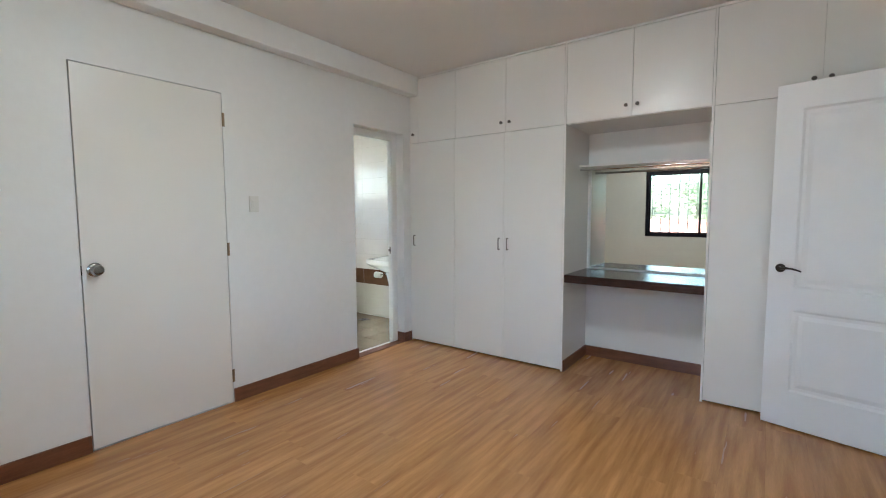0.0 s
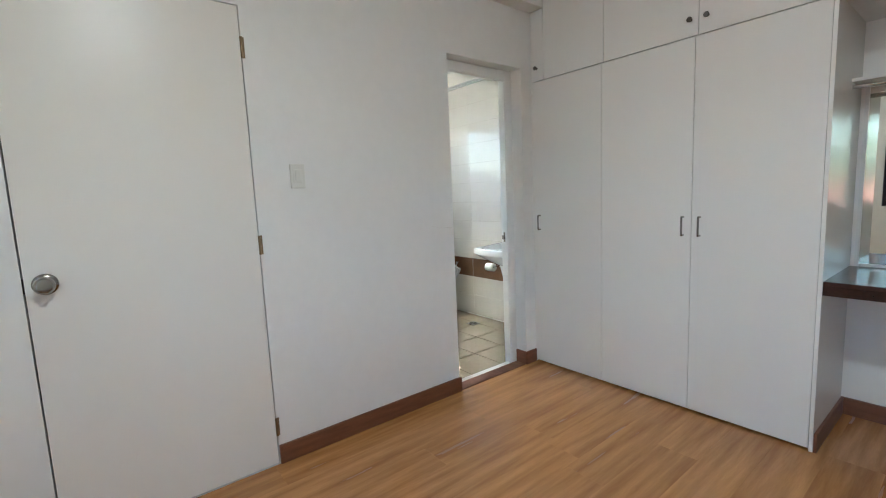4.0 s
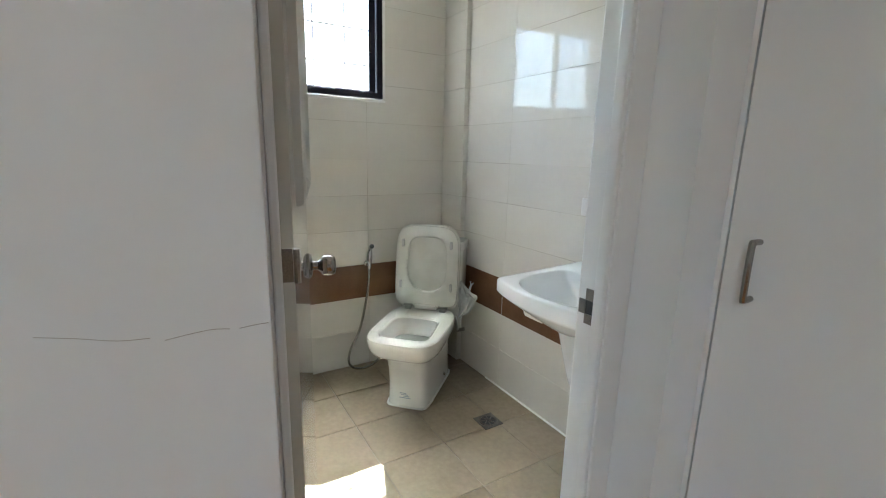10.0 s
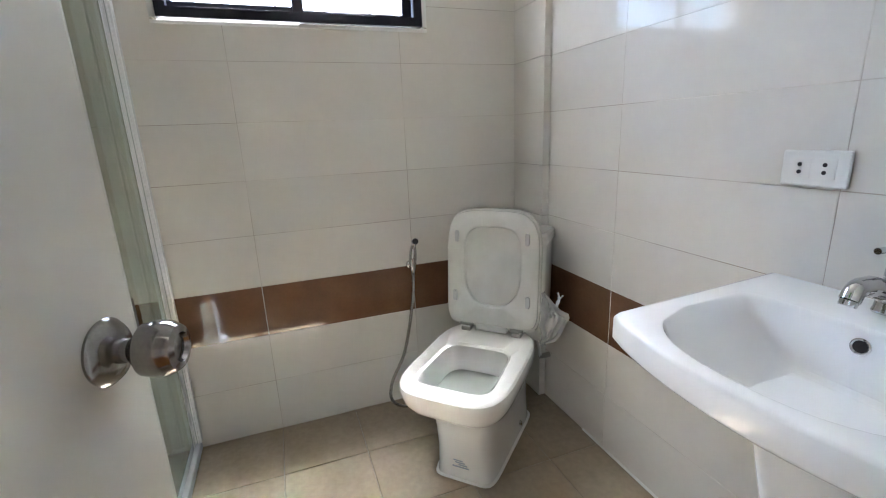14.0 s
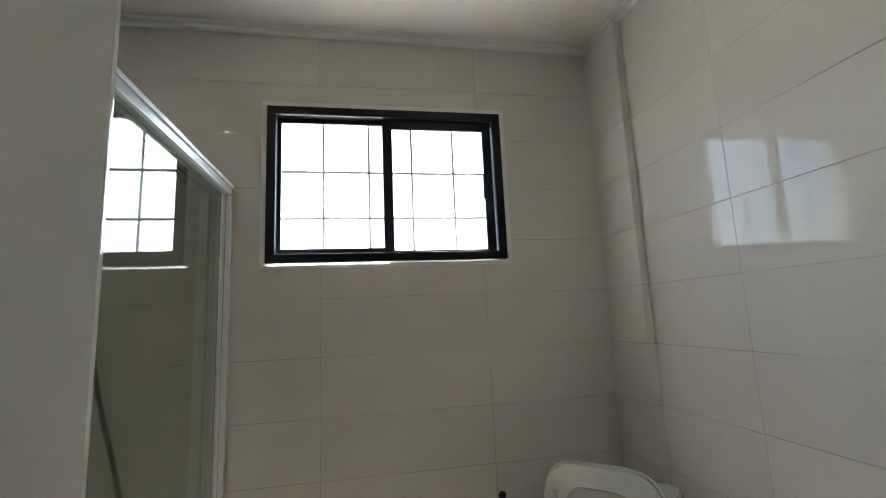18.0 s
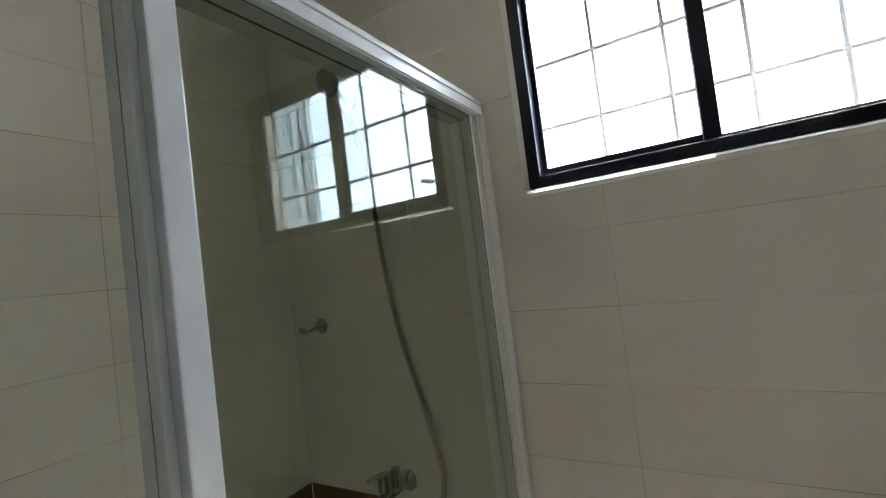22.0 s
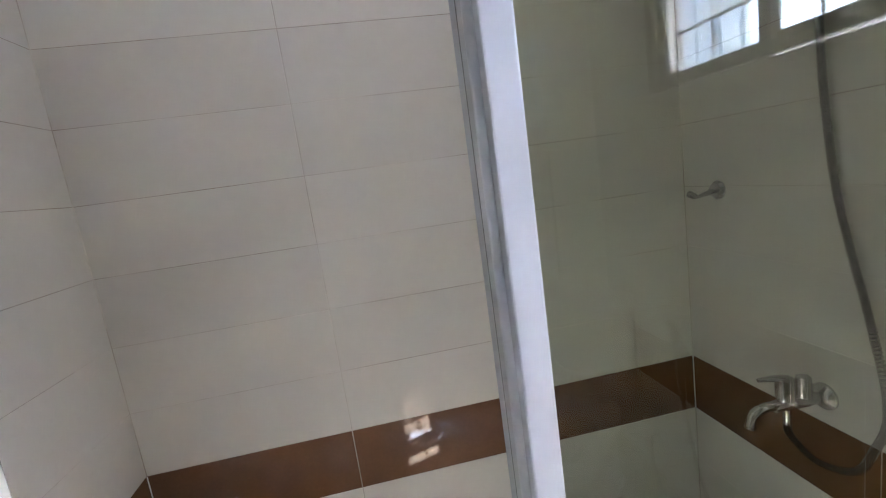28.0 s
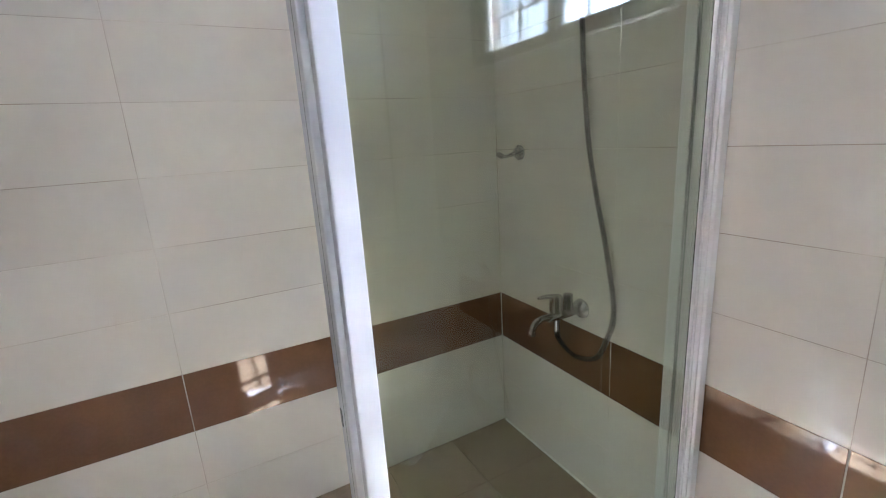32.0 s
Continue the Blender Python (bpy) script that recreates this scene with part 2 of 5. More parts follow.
def tube(bm, points, radius, sides=10, ribs=0.0, smooth=True):
    """A round bar along the points; radius may be a list; ribs swell every second ring."""
    t = bmesh.new()
    pts = [Vector(p) for p in points]
    ring0, n0 = None, None
    for i, p in enumerate(pts):
        d = (pts[min(i + 1, len(pts) - 1)] - pts[max(i - 1, 0)]).normalized()
        if n0 is None:
            n0 = d.orthogonal().normalized()
        n0 = (n0 - d * n0.dot(d)).normalized()
        w = d.cross(n0)
        r = radius[i] if isinstance(radius, (list, tuple)) else radius
        r *= 1 + (ribs if i % 2 else -ribs)
        ring = [t.verts.new(p + r * (n0 * math.cos(2 * math.pi * k / sides) + w * math.sin(2 * math.pi * k / sides))) for k in range(sides)]
        if ring0:
            for k in range(sides):
                t.faces.new((ring0[k], ring0[(k + 1) % sides], ring[(k + 1) % sides], ring[k]))
        else:
            t.faces.new(ring[::-1])
        ring0 = ring
    t.faces.new(ring0)
    if smooth:
        for f in t.faces:
            f.smooth = True
    return merge(bm, t)


def loft(bm, rings, cap=(True, True), smooth=True):
    """A skin over rings of equal point count."""
    t = bmesh.new()
    vs = [[t.verts.new(p) for p in r] for r in rings]
    n = len(vs[0])
    for a, b in zip(vs, vs[1:]):
        for i in range(n):
            t.faces.new((a[i], a[(i + 1) % n], b[(i + 1) % n], b[i]))
    if cap[0]:
        t.faces.new(vs[0][::-1])
    if cap[1]:
        t.faces.new(vs[-1])
    bmesh.ops.recalc_face_normals(t, faces=t.faces)
    if smooth:
        for f in t.faces:
            f.smooth = True
    return merge(bm, t)


def squircle(cx, cy, z, a, b, n=40, power=4.0, front=1.0):
    """A rounded rectangle of half sizes a and b; its +x half is stretched by front."""
    out = []
    for i in range(n):
        s = 2 * math.pi * i / n
        c, d = math.cos(s), math.sin(s)
        x = math.copysign(abs(c) ** (2 / power), c) * a
        y = math.copysign(abs(d) ** (2 / power), d) * b
        out.append(Vector((cx + x * (front if x > 0 else 1), cy + y, z)))
    return out


def cells(bm, place, us, vs, solid, w0, w1):
    """A slab in the plane of place(u, v, w), made of the cells between the lines us and vs for which solid() holds."""
    t = bmesh.new()
    grid = {}

    def vert(i, j, k):
        if (i, j, k) not in grid:
            grid[i, j, k] = t.verts.new(place(us[i], vs[j], (w0, w1)[k]))
        return grid[i, j, k]

    on = {(i, j) for i in range(len(us) - 1) for j in range(len(vs) - 1) if solid((us[i] + us[i + 1]) / 2, (vs[j] + vs[j + 1]) / 2)}
    for i, j in on:
        for k in (0, 1):
            t.faces.new([vert(*c, k) for c in ((i, j), (i + 1, j), (i + 1, j + 1), (i, j + 1))])
        for (a, b), (p, q) in (((i, j), (i + 1, j)), (i, j - 1)), (((i + 1, j), (i + 1, j + 1)), (i + 1, j)), (((i + 1, j + 1), (i, j + 1)), (i, j + 1)), (((i, j + 1), (i, j)), (i - 1, j)):
            if (p, q) not in on:
                t.faces.new((vert(*a, 0), vert(*b, 0), vert(*b, 1), vert(*a, 1)))
    bmesh.ops.recalc_face_normals(t, faces=t.faces)
    return merge(bm, t)


BASES = {}


def thing(name, base, label, category, group="", kind="", rz=0.0):
    """A top-level Empty at its base; its parts are built in world coordinates."""
    ob = new(name)
    ob.empty_display_size = 0.1
    ob.matrix_basis = pose(*base, 0, 0, rz)
    BASES[ob.name] = ob.matrix_basis.copy()
    return tagged(ob, label, category, group, kind)


def finish(name, bm, mat, smooth_angle=None):
    me = bpy.data.meshes.new(name)
    rounded = any(f.smooth for f in bm.faces)
    bm.to_mesh(me)
    bm.free()
    me.materials.append(mat)
    if rounded:
        me.set_sharp_from_angle(angle=radians(38))
    return me


def part(name, bm, mat, parent, label="", local=False):
    """One mesh under a thing or a part; the mesh is in world coordinates unless local."""
    root = parent
    while root.parent:
        root = root.parent
    if not local:
        bmesh.ops.transform(bm, verts=bm.verts, matrix=BASES[root.name].inverted())
    ob = new(name, finish(name, bm, mat))
    ob.parent = parent
    return tagged(ob, label)


def single(name, bm, mat, label, category, kind="", group="", base=None):
    """A thing of one mesh, its origin at base."""
    base = Vector(base or (0, 0, 0))
    bmesh.ops.translate(bm, verts=bm.verts, vec=-base)
    ob = new(name, finish(name, bm, mat))
    ob.location = base
    BASES[ob.name] = Matrix.Translation(base)
    return tagged(ob, label, category, group, kind)


def B():
    return bmesh.new()


# ---- the large structure ----
CEIL, BCEIL = 2.72, 2.43
XR, YB = 3.85, -3.86
WX, EY, BY, DX = -1.955, -1.704, 0.600, -0.150     # tile faces: window wall, end wall, basin wall, door wall
T = 0.010                                           # tile thickness


def wall(name, axis, face, back, u0, u1, z0, z1, holes=(), mat=PAINT, label="white painted plaster wall"):
    us = sorted({u0, u1, *[h for q in holes for h in q[:2]]})
    vs = sorted({z0, z1, *[h for q in holes for h in q[2:]]})
    place = (lambda u, v, w: (w, u, v)) if axis == "x" else (lambda u, v, w: (u, w, v))
    bm = cells(B(), place, us, vs, lambda u, v: not any(a < u < b and c < v < d for a, b, c, d in holes), face, back)
    return single(name, bm, mat, label, "wall", "structure")


D1 = (-2.782, -1.958, 0.0, 2.162)                   # flush door
BO = (-0.773, -0.106, 0.0, 2.148)                   # bathroom opening
BW = (-0.715, 0.185, 1.525, 2.130)                  # bathroom window
BR = (1.25, 2.95, 0.93, 2.08)                       # bedroom window
EN = (-1.12, -0.27, 0.0, 2.13)                      # bedroom entry

wall_west = wall("wall_west", "x", 0.0, DX + T, YB - 0.15, 0.75, -0.25, CEIL + 0.1, [D1, BO], label="white painted plaster wall with a fine crack")
wall_south = wall("wall_south", "y", YB, YB - 0.15, 0.0, XR + 0.15, -0.25, CEIL + 0.1, [BR])
wall_east = wall("wall_east", "x", XR, XR + 0.12, YB, 0.75, -0.25, CEIL + 0.1, [EN])
wall_north = wall("wall_north", "y", 0.62, 0.75, 0.0, XR, -0.25, CEIL + 0.1)
wall_window = wall("wall_bath_window", "x", WX - 0.001, WX - T - 0.14, EY - 0.16, BY + 0.16, -0.25, BCEIL + 0.1, [BW], GROUT, "tiled bathroom wall with a high window")
wall_end = wall("wall_bath_end", "y", EY - 0.001, EY - T - 0.14, WX - T, DX + T, -0.25, BCEIL + 0.1, (), GROUT, "tiled bathroom wall with a brown band")
wall_basin = wall("wall_bath_basin", "y", BY + 0.001, BY + T + 0.14, WX - T, DX + T, -0.25, BCEIL + 0.1, (), GROUT, "tiled bathroom wall behind the basin")
wall_bath_door = wall("wall_bath_door", "x", DX + 0.001, DX + T - 0.001, EY, BY, -0.02, BCEIL, [(BO[0], BO[1], -0.1, BO[3])], GROUT, "tiled bathroom wall beside the door")

bm = B()
box(bm, -0.02, XR, YB, 0.62, -0.25, -0.012)
floor_bed = single("floor_bedroom", bm, SUBFLOOR, "wood-look laminate plank floor", "floor", "structure")
bm = B()
box(bm, WX - T, -0.021, EY - T, BY + T, -0.25, -0.0120)
floor_bath = single("floor_bathroom", bm, FLOOR_GROUT, "beige ceramic tile floor", "floor", "structure")
bm = B()
box(bm, -0.15, XR + 0.12, YB - 0.15, 0.75, CEIL, CEIL + 0.1)
single("ceiling_bedroom", bm, CEILING, "white painted flat ceiling", "ceiling", "structure")
bm = B()
box(bm, WX - 0.15, DX + T, EY - 0.15, BY + 0.15, BCEIL, BCEIL + 0.1)
single("ceiling_bathroom", bm, BATH_CEILING, "white painted flat bathroom ceiling", "ceiling", "structure")
bm = B()
box(bm, 0.0, 0.112, YB, 0.0, 2.535, CEIL, 0.004)
single("beam", bm, PAINT, "white painted beam along the ceiling", "beam", "structure")

# hall beyond the bedroom entry
bm = B()
box(bm, XR + 0.12, 5.3, -2.2, 0.7, -0.25, -0.005)
single("floor_hall", bm, LAMINATE, "wood-look hall floor", "floor", "structure")
wall("wall_hall_east", "x", 5.3, 5.42, -2.2, 0.7, -0.25, CEIL + 0.1)
wall("wall_hall_north", "y", 0.7, 0.82, XR + 0.12, 5.3, -0.25, CEIL + 0.1)
wall("wall_hall_south", "y", -2.2, -2.32, XR + 0.12, 5.3, -0.25, CEIL + 0.1)
bm = B()
box(bm, XR + 0.12, 5.42, -2.32, 0.82, CEIL, CEIL + 0.1)
single("ceiling_hall", bm, CEILING, "white painted hall ceiling", "ceiling", "structure")


def skirting(x0, x1, y0, y1, name="baseboard"):
    bm = B()
    box(bm, x0, x1, y0, y1, 0.0, 0.098, 0.004)
    return single(name, bm, SKIRT, "brown stained wooden baseboard", "baseboard", "structure", base=(x0, y0, 0))


skirting(0.0, 0.014, YB, D1[0] - 0.002)
skirting(0.0, 0.014, D1[1] + 0.002, BO[0] + 0.010)
skirting(0.0, 0.014, BO[1] - 0.012, -0.001)
skirting(-0.092, -0.001, BO[1] - 0.012, BO[1])
skirting(0.014, XR, YB, YB + 0.014)
skirting(XR - 0.014, XR, YB + 0.014, EN[0] - 0.01)

# crown moulding round the bathroom
bm = B()
for d_, z0, z1 in ((0.034, BCEIL - 0.011, BCEIL - 0.0005), (0.020, BCEIL - 0.022, BCEIL - 0.0115), (0.025, BCEIL - 0.030, BCEIL - 0.0225)):
    box(bm, WX, WX + d_, EY, BY, z0, z1, 0.004)
    box(bm, DX - d_, DX, EY, BY, z0, z1, 0.004)
    box(bm, WX + d_ + 0.0005, DX - d_ - 0.0005, EY, EY + d_, z0, z1, 0.004)
    box(bm, WX + d_ + 0.0005, DX - d_ - 0.0005, BY - d_, BY, z0, z1, 0.004)
single("trim", bm, TRIM_WHITE, "white plaster crown moulding", "moulding", "structure")


# ---- bedroom things ----
def knob_set(parent, at, out, mat=STEEL, r=0.027, stem=0.035, name="knob"):
    """A round door knob with its rose, standing out along the axis out."""
    q = Vector(out).to_track_quat("Z", "Y").to_matrix().to_4x4()
    m = Matrix.Translation(at) @ q
    rose = part("rose", lathe(B(), [(0.001, 0), (r * 1.22, 0), (r * 1.25, 0.003), (r * 1.05, 0.008), (r * 0.6, 0.010), (0.001, 0.010)], m), mat, parent, "round metal rose")
    part(name, lathe(B(), [(0.001, 0.008), (r * 0.42, 0.009), (r * 0.40, stem * 0.55), (r * 0.62, stem * 0.66), (r * 0.98, stem * 0.85), (r * 1.02, stem * 1.2), (r * 0.95, stem * 1.55), (r * 0.8, stem * 1.72), (r * 0.5, stem * 1.76), (0.001, stem * 1.74)], m), mat, rose, "round satin metal knob")
    return rose


# flush door in the west wall
d = thing("flush_door", (0, (D1[0] + D1[1]) / 2, 0), "white painted flush wooden door, closed, with a round metal knob", "door")
bm = box(B(), -0.036, 0.001, D1[0] + 0.006, D1[1] - 0.005, 0.007, D1[3] - 0.005, 0.0015)
leaf = part("leaf", bm, DOOR_PAINT, d)
knob_set(d, (0.001, -2.719, 1.033), (1, 0, 0), r=0.031, stem=0.038)
for z in (0.195, 1.098, 1.983):
    bm = B()
    tube(bm, [(0.006, D1[1] - 0.001, z - 0.045), (0.006, D1[1] - 0.001, z + 0.045)], 0.006, 10)
    box(bm, 0.0015, 0.004, D1[1] + 0.001, D1[1] + 0.012, z - 0.045, z + 0.045)
    part("hinge", bm, BRASS, d, "aged brass hinge")
part("latch", box(B(), -0.02, 0.002, D1[0] + 0.0005, D1[0] + 0.0055, 1.005, 1.06), DARK_METAL, d, "dark latch plate")
# unseen dark slab added behind the leaf to keep daylight out of its gaps
bm = box(B(), -0.138, -0.040, D1[0] + 0.0005, D1[1] - 0.0005, 0.0, D1[3] - 0.0005)
part("lining", bm, SUBFLOOR, d, "unseen dark block closing the opening behind the leaf")

# wall switch
CREAM = material("cream_plastic", (0.735, 0.72, 0.665), 0.3, scale=6)
s = thing("light_switch", (0, -1.753, 1.35), "white plastic wall switch with one rocker", "switch")
plate = part("plate", box(B(), 0.0, 0.010, -1.790, -1.717, 1.357, 1.474, 0.004), CREAM, s)
part("rocker_frame", box(B(), 0.009, 0.013, -1.777, -1.731, 1.383, 1.449, 0.002), CREAM, s)
part("rocker", box(B(), 0.012, 0.018, -1.768, -1.741, 1.390, 1.441, 0.002), CREAM, s)


def pull(parent, x, z0, z1):
    """A bar handle on a cabinet door."""
    bm = tube(B(), spline([(x, 0.0, z0 + 0.006), (x, -0.020, z0 + 0.006), (x, -0.026, z0 + 0.014), (x, -0.026, z1 - 0.014), (x, -0.020, z1 - 0.006), (x, 0.0, z1 - 0.006)], 5), 0.0055, 8)
    return part("handle", bm, STEEL, parent, "satin steel bar handle")


def cup_knob(parent, x, z):
    m = Matrix.Translation((x, 0, z)) @ Vector((0, -1, 0)).to_track_quat("Z", "Y").to_matrix().to_4x4()
    return part("knob", lathe(B(), [(0.001, 0), (0.009, 0), (0.006, 0.008), (0.012, 0.016), (0.014, 0.020), (0.011, 0.025), (0.001, 0.026)], m, 20), DULL_STEEL, parent, "small round dark steel knob")


def cabinet(name, x0, x1, z0, z1, doors, label, depth=0.60, body=True):
    """A built-in cabinet unit: doors are (x0, x1, handle x or None, handle kind)."""
    c = thing(name, ((x0 + x1) / 2, 0.3, z0), label, "cabinet", "built-in cabinets along the north wall")
    t = 0.018
    part("side_panel", box(B(), x0, x0 + t, 0.021, depth, z0, z1), CABINET, c)
    part("side_panel", box(B(), x1 - t, x1, 0.021, depth, z0, z1), CABINET, c)
    part("top_panel", box(B(), x0 + t, x1 - t, 0.022, depth, z1 - t, z1), CABINET, c)
    part("bottom_panel", box(B(), x0 + t, x1 - t, 0.022, depth, z0, z0 + t), CABINET, c)
    part("back_panel", box(B(), x0 + t, x1 - t, depth - 0.01, depth, z0 + t, z1 - t), CABINET, c)
    for a, b, *_ in doors[:-1]:
        part("divider", box(B(), b - t / 2, b + t / 2, 0.022, depth - 0.012, z0 + t, z1 - t), CABINET, c)
    for a, b, hx, kind in doors:
        dr = part("door", box(B(), a + 0.0013, b - 0.0013, 0.0, 0.019, z0 + 0.0028, z1 - 0.0028, 0.0016), CABINET, c)
        if kind == "bar":
            pull(dr, hx, 1.010, 1.122)
        elif kind == "knob":
            cup_knob(dr, hx, z0 + 0.085)
    return c


ZM, ZT = 2.060, 2.700
cabinet("wardrobe", 0.014, 1.656, 0.012, ZM, [(0.014, 0.562, 0.066, "bar"), (0.562, 1.105, 1.063, "bar"), (1.105, 1.656, 1.149, "bar")], "white painted built-in wardrobe with three flush doors and steel handles")
cabinet("overhead_cabinet", 0.114, 1.656, ZM, ZT, [(0.114, 0.574, None, ""), (0.574, 1.118, 1.078, "knob"), (1.118, 1.656, 1.160, "knob")], "white painted overhead cabinet above the wardrobe")
cabinet("overhead_cabinet", 1.674, 2.690, ZM, ZT, [(1.674, 2.176, 2.135, "knob"), (2.176, 2.690, 2.215, "knob")], "white painted overhead cabinet above the vanity recess")
cabinet("overhead_cabinet", 2.706, 3.845, ZM, ZT, [(2.706, 3.256, 3.216, "knob"), (3.256, 3.845, 3.296, "knob")], "white painted overhead cabinet beside the entry")
cabinet("wardrobe", 2.706, 3.845, 0.012, ZM, [(2.706, 3.256, 3.216, "bar"), (3.256, 3.845, 3.296, "bar")], "white painted built-in wardrobe partly behind the open door")
f = thing("cabinet_filler", (0.064, 0.01, 2.06), "white painted filler strip between cabinets and wall", "panel")
part("scribe_strip", box(B(), 0.0005, 0.0105, 0.003, 0.02, 0.0, 2.533, 0.0005), CABINET, f)
fl = part("board", box(B(), 0.014, 0.112, 0.0, 0.02, ZM + 0.003, 2.533, 0.001), CABINET, f)
cup_knob(fl, 0.055, 2.148)
for x0, x1 in ((1.657, 1.673), (2.691, 2.705)):
    bm = box(B(), x0, x1, -0.002, 0.60, 0.0, ZT, 0.001)
    single("partition_panel", bm, CABINET, "white painted upright cabinet panel", "panel", base=(x0, 0, 0))
bm = box(B(), 0.112, XR, 0.004, 0.60, ZT + 0.003, CEIL, 0.001)
single("cornice_board", bm, CABINET, "white painted board closing the cabinets to the ceiling", "trim", "structure")
bm = box(B(), 0.014, 1.655, 0.03, 0.05, 0.0, 0.012)
box(bm, 2.707, XR, 0.03, 0.05, 0.0, 0.012)
single("plinth", bm, SUBFLOOR, "dark recessed plinth under the wardrobes", "trim", "structure")

# vanity recess
bm = box(B(), 1.673, 2.691, 0.578, 0.60, 0.0, ZM)
single("recess_back", bm, CABINET, "white painted back of the vanity recess", "panel", "structure")
bm = box(B(), 1.673, 2.691, 0.562, 0.577, 0.0, 0.095, 0.003)
box(bm, 1.674, 1.688, 0.0, 0.561, 0.0, 0.095, 0.003)
single("baseboard", bm, SKIRT, "brown stained baseboard inside the vanity recess", "baseboard", "structure")
v = thing("vanity_top", (2.18, 0.28, 0.755), "dark brown polished wooden vanity top across the recess", "counter")
part("top", box(B(), 1.6735, 2.6905, 0.004, 0.560, 0.8055, 0.828, 0.003), DESK, v)
part("front_edge", box(B(), 1.6735, 2.6905, 0.005, 0.040, 0.763, 0.805, 0.002), DESK, v)
m = thing("mirror", (2.18, 0.56, 0.82), "frameless wall mirror above the vanity top", "mirror")
part("mirror_pane", box(B(), 1.708, 2.690, 0.571, 0.577, 0.843, 1.738), MIRROR, m)
part("edge_strip", box(B(), 1.690, 1.707, 0.5605, 0.577, 0.830, 1.738, 0.003), PLASTIC, m, "white edge strip")
part("edge_strip", box(B(), 1.708, 2.690, 0.566, 0.577, 0.829, 0.842, 0.002), PLASTIC, m, "white edge strip")
sh = thing("wall_shelf", (2.18, 0.45, 1.745), "thin white shelf with a rail above the mirror", "shelf")
part("board", box(B(), 1.674, 2.690, 0.330, 0.577, 1.742, 1.758, 0.002), CABINET, sh)
part("rail", tube(B(), [(1.674, 0.36, 1.722), (2.690, 0.36, 1.722)], 0.011, 12), CHROME, sh, "chrome hanging rail")

# panelled entry door, standing open before the wardrobe
hinge = Vector((3.832, -0.292))
free = Vector((3.048, -0.105))
ang = math.degrees(math.atan2(free.y - hinge.y, free.x - hinge.x))
W = (free - hinge).length
e = thing("panel_door", (hinge.x, hinge.y, 0), "white moulded two-panel door, standing open, with a bronze lever", "door", rz=ang)


def panel_leaf():
    """A leaf with two sunk and raised panels on both faces."""
    bm = B()
    rects = [(0.13, W - 0.13, 0.24, 0.745), (0.13, W - 0.13, 0.885, 1.95)]
    us = sorted({0.0, W, 0.13, W - 0.13})
    vs = sorted({0.012, 2.10, *[z for r in rects for z in r[2:]]})
    cells(bm, lambda u, v, w: (u, w, v), us, vs, lambda u, v: not any(a < u < b and c < v < d for a, b, c, d in rects), -0.020, 0.020)
    for a, b, c, d in rects:
        for s in (-1, 1):
            rings = []
            for inset, dep in ((0, 0.020), (0.012, 0.011), (0.030, 0.010), (0.055, 0.017), (0.060, 0.017)):
                rings.append([Vector((x, s * dep, z)) for x, z in ((a + inset, c + inset), (b - inset, c + inset), (b - inset, d - inset), (a + inset, d - inset))])
            loft(bm, rings, (False, True), False)
    return bm


leaf = part("leaf", panel_leaf(), PANEL_PAINT, e, local=True)
for s in (-1, 1):
    bm = lathe(B(), [(0.001, 0), (0.026, 0), (0.026, 0.005), (0.020, 0.010), (0.010, 0.013), (0.010, 0.045), (0.001, 0.045)], Matrix.Translation((W - 0.062, s * 0.020, 1.0)) @ Vector((0, s, 0)).to_track_quat("Z", "Y").to_matrix().to_4x4())
    tube(bm, spline([(W - 0.062, s * 0.058, 1.0), (W - 0.10, s * 0.060, 1.004), (W - 0.14, s * 0.058, 0.998), (W - 0.17, s * 0.056, 0.988)], 5), [0.008] * 6 + [0.006] * 5 + [0.005] * 5, 8)
    part("lever", bm, DARK_METAL, e, "dark bronze lever handle", local=True)
part("latch", box(B(), W - 0.001, W + 0.002, -0.011, 0.011, 0.97, 1.03), STEEL, e, "steel latch plate", local=True)
for z in (0.25, 1.05, 1.85):
    part("hinge", tube(B(), [(-0.006, -0.022, z - 0.05), (-0.006, -0.022, z + 0.05)], 0.007, 10), BRASS, e, "brass hinge", local=True)
bm = B()
for y0, y1 in ((EN[0] - 0.05, EN[0] + 0.02), (EN[1] - 0.02, EN[1] + 0.05)):
    box(bm, XR - 0.012, XR + 0.13, y0, y1, 0.0, EN[3] + 0.05, 0.004)
box(bm, XR - 0.012, XR + 0.13, EN[0] + 0.021, EN[1] - 0.021, EN[3] - 0.02, EN[3] + 0.05, 0.004)
single("door_frame_entry", bm, PAINT, "white painted frame of the bedroom entry", "door frame", "structure")

# bedroom window
w = thing("window_bedroom", (2.1, YB - 0.07, BR[2]), "black aluminium sliding window with two panes and a security grille", "window", kind="structure")


def frame_ring(bm, axis, c, half, u0, u1, v0, v1, wide):
    """A rectangular frame in one piece; axis is the one that it faces along."""
    place = (lambda u, v, w_: (u, w_, v)) if axis == "y" else (lambda u, v, w_: (w_, u, v))
    t = cells(B(), place, [u0, u0 + wide, u1 - wide, u1], [v0, v0 + wide, v1 - wide, v1], lambda u, v: not (u0 + wide < u < u1 - wide and v0 + wide < v < v1 - wide), c - half, c + half)
    bmesh.ops.bevel(t, geom=[e_ for e_ in t.edges if e_.is_manifold and e_.calc_face_angle() > 1.0], offset=0.002, segments=2, profile=0.6, affect="EDGES")
    return merge(bm, t)


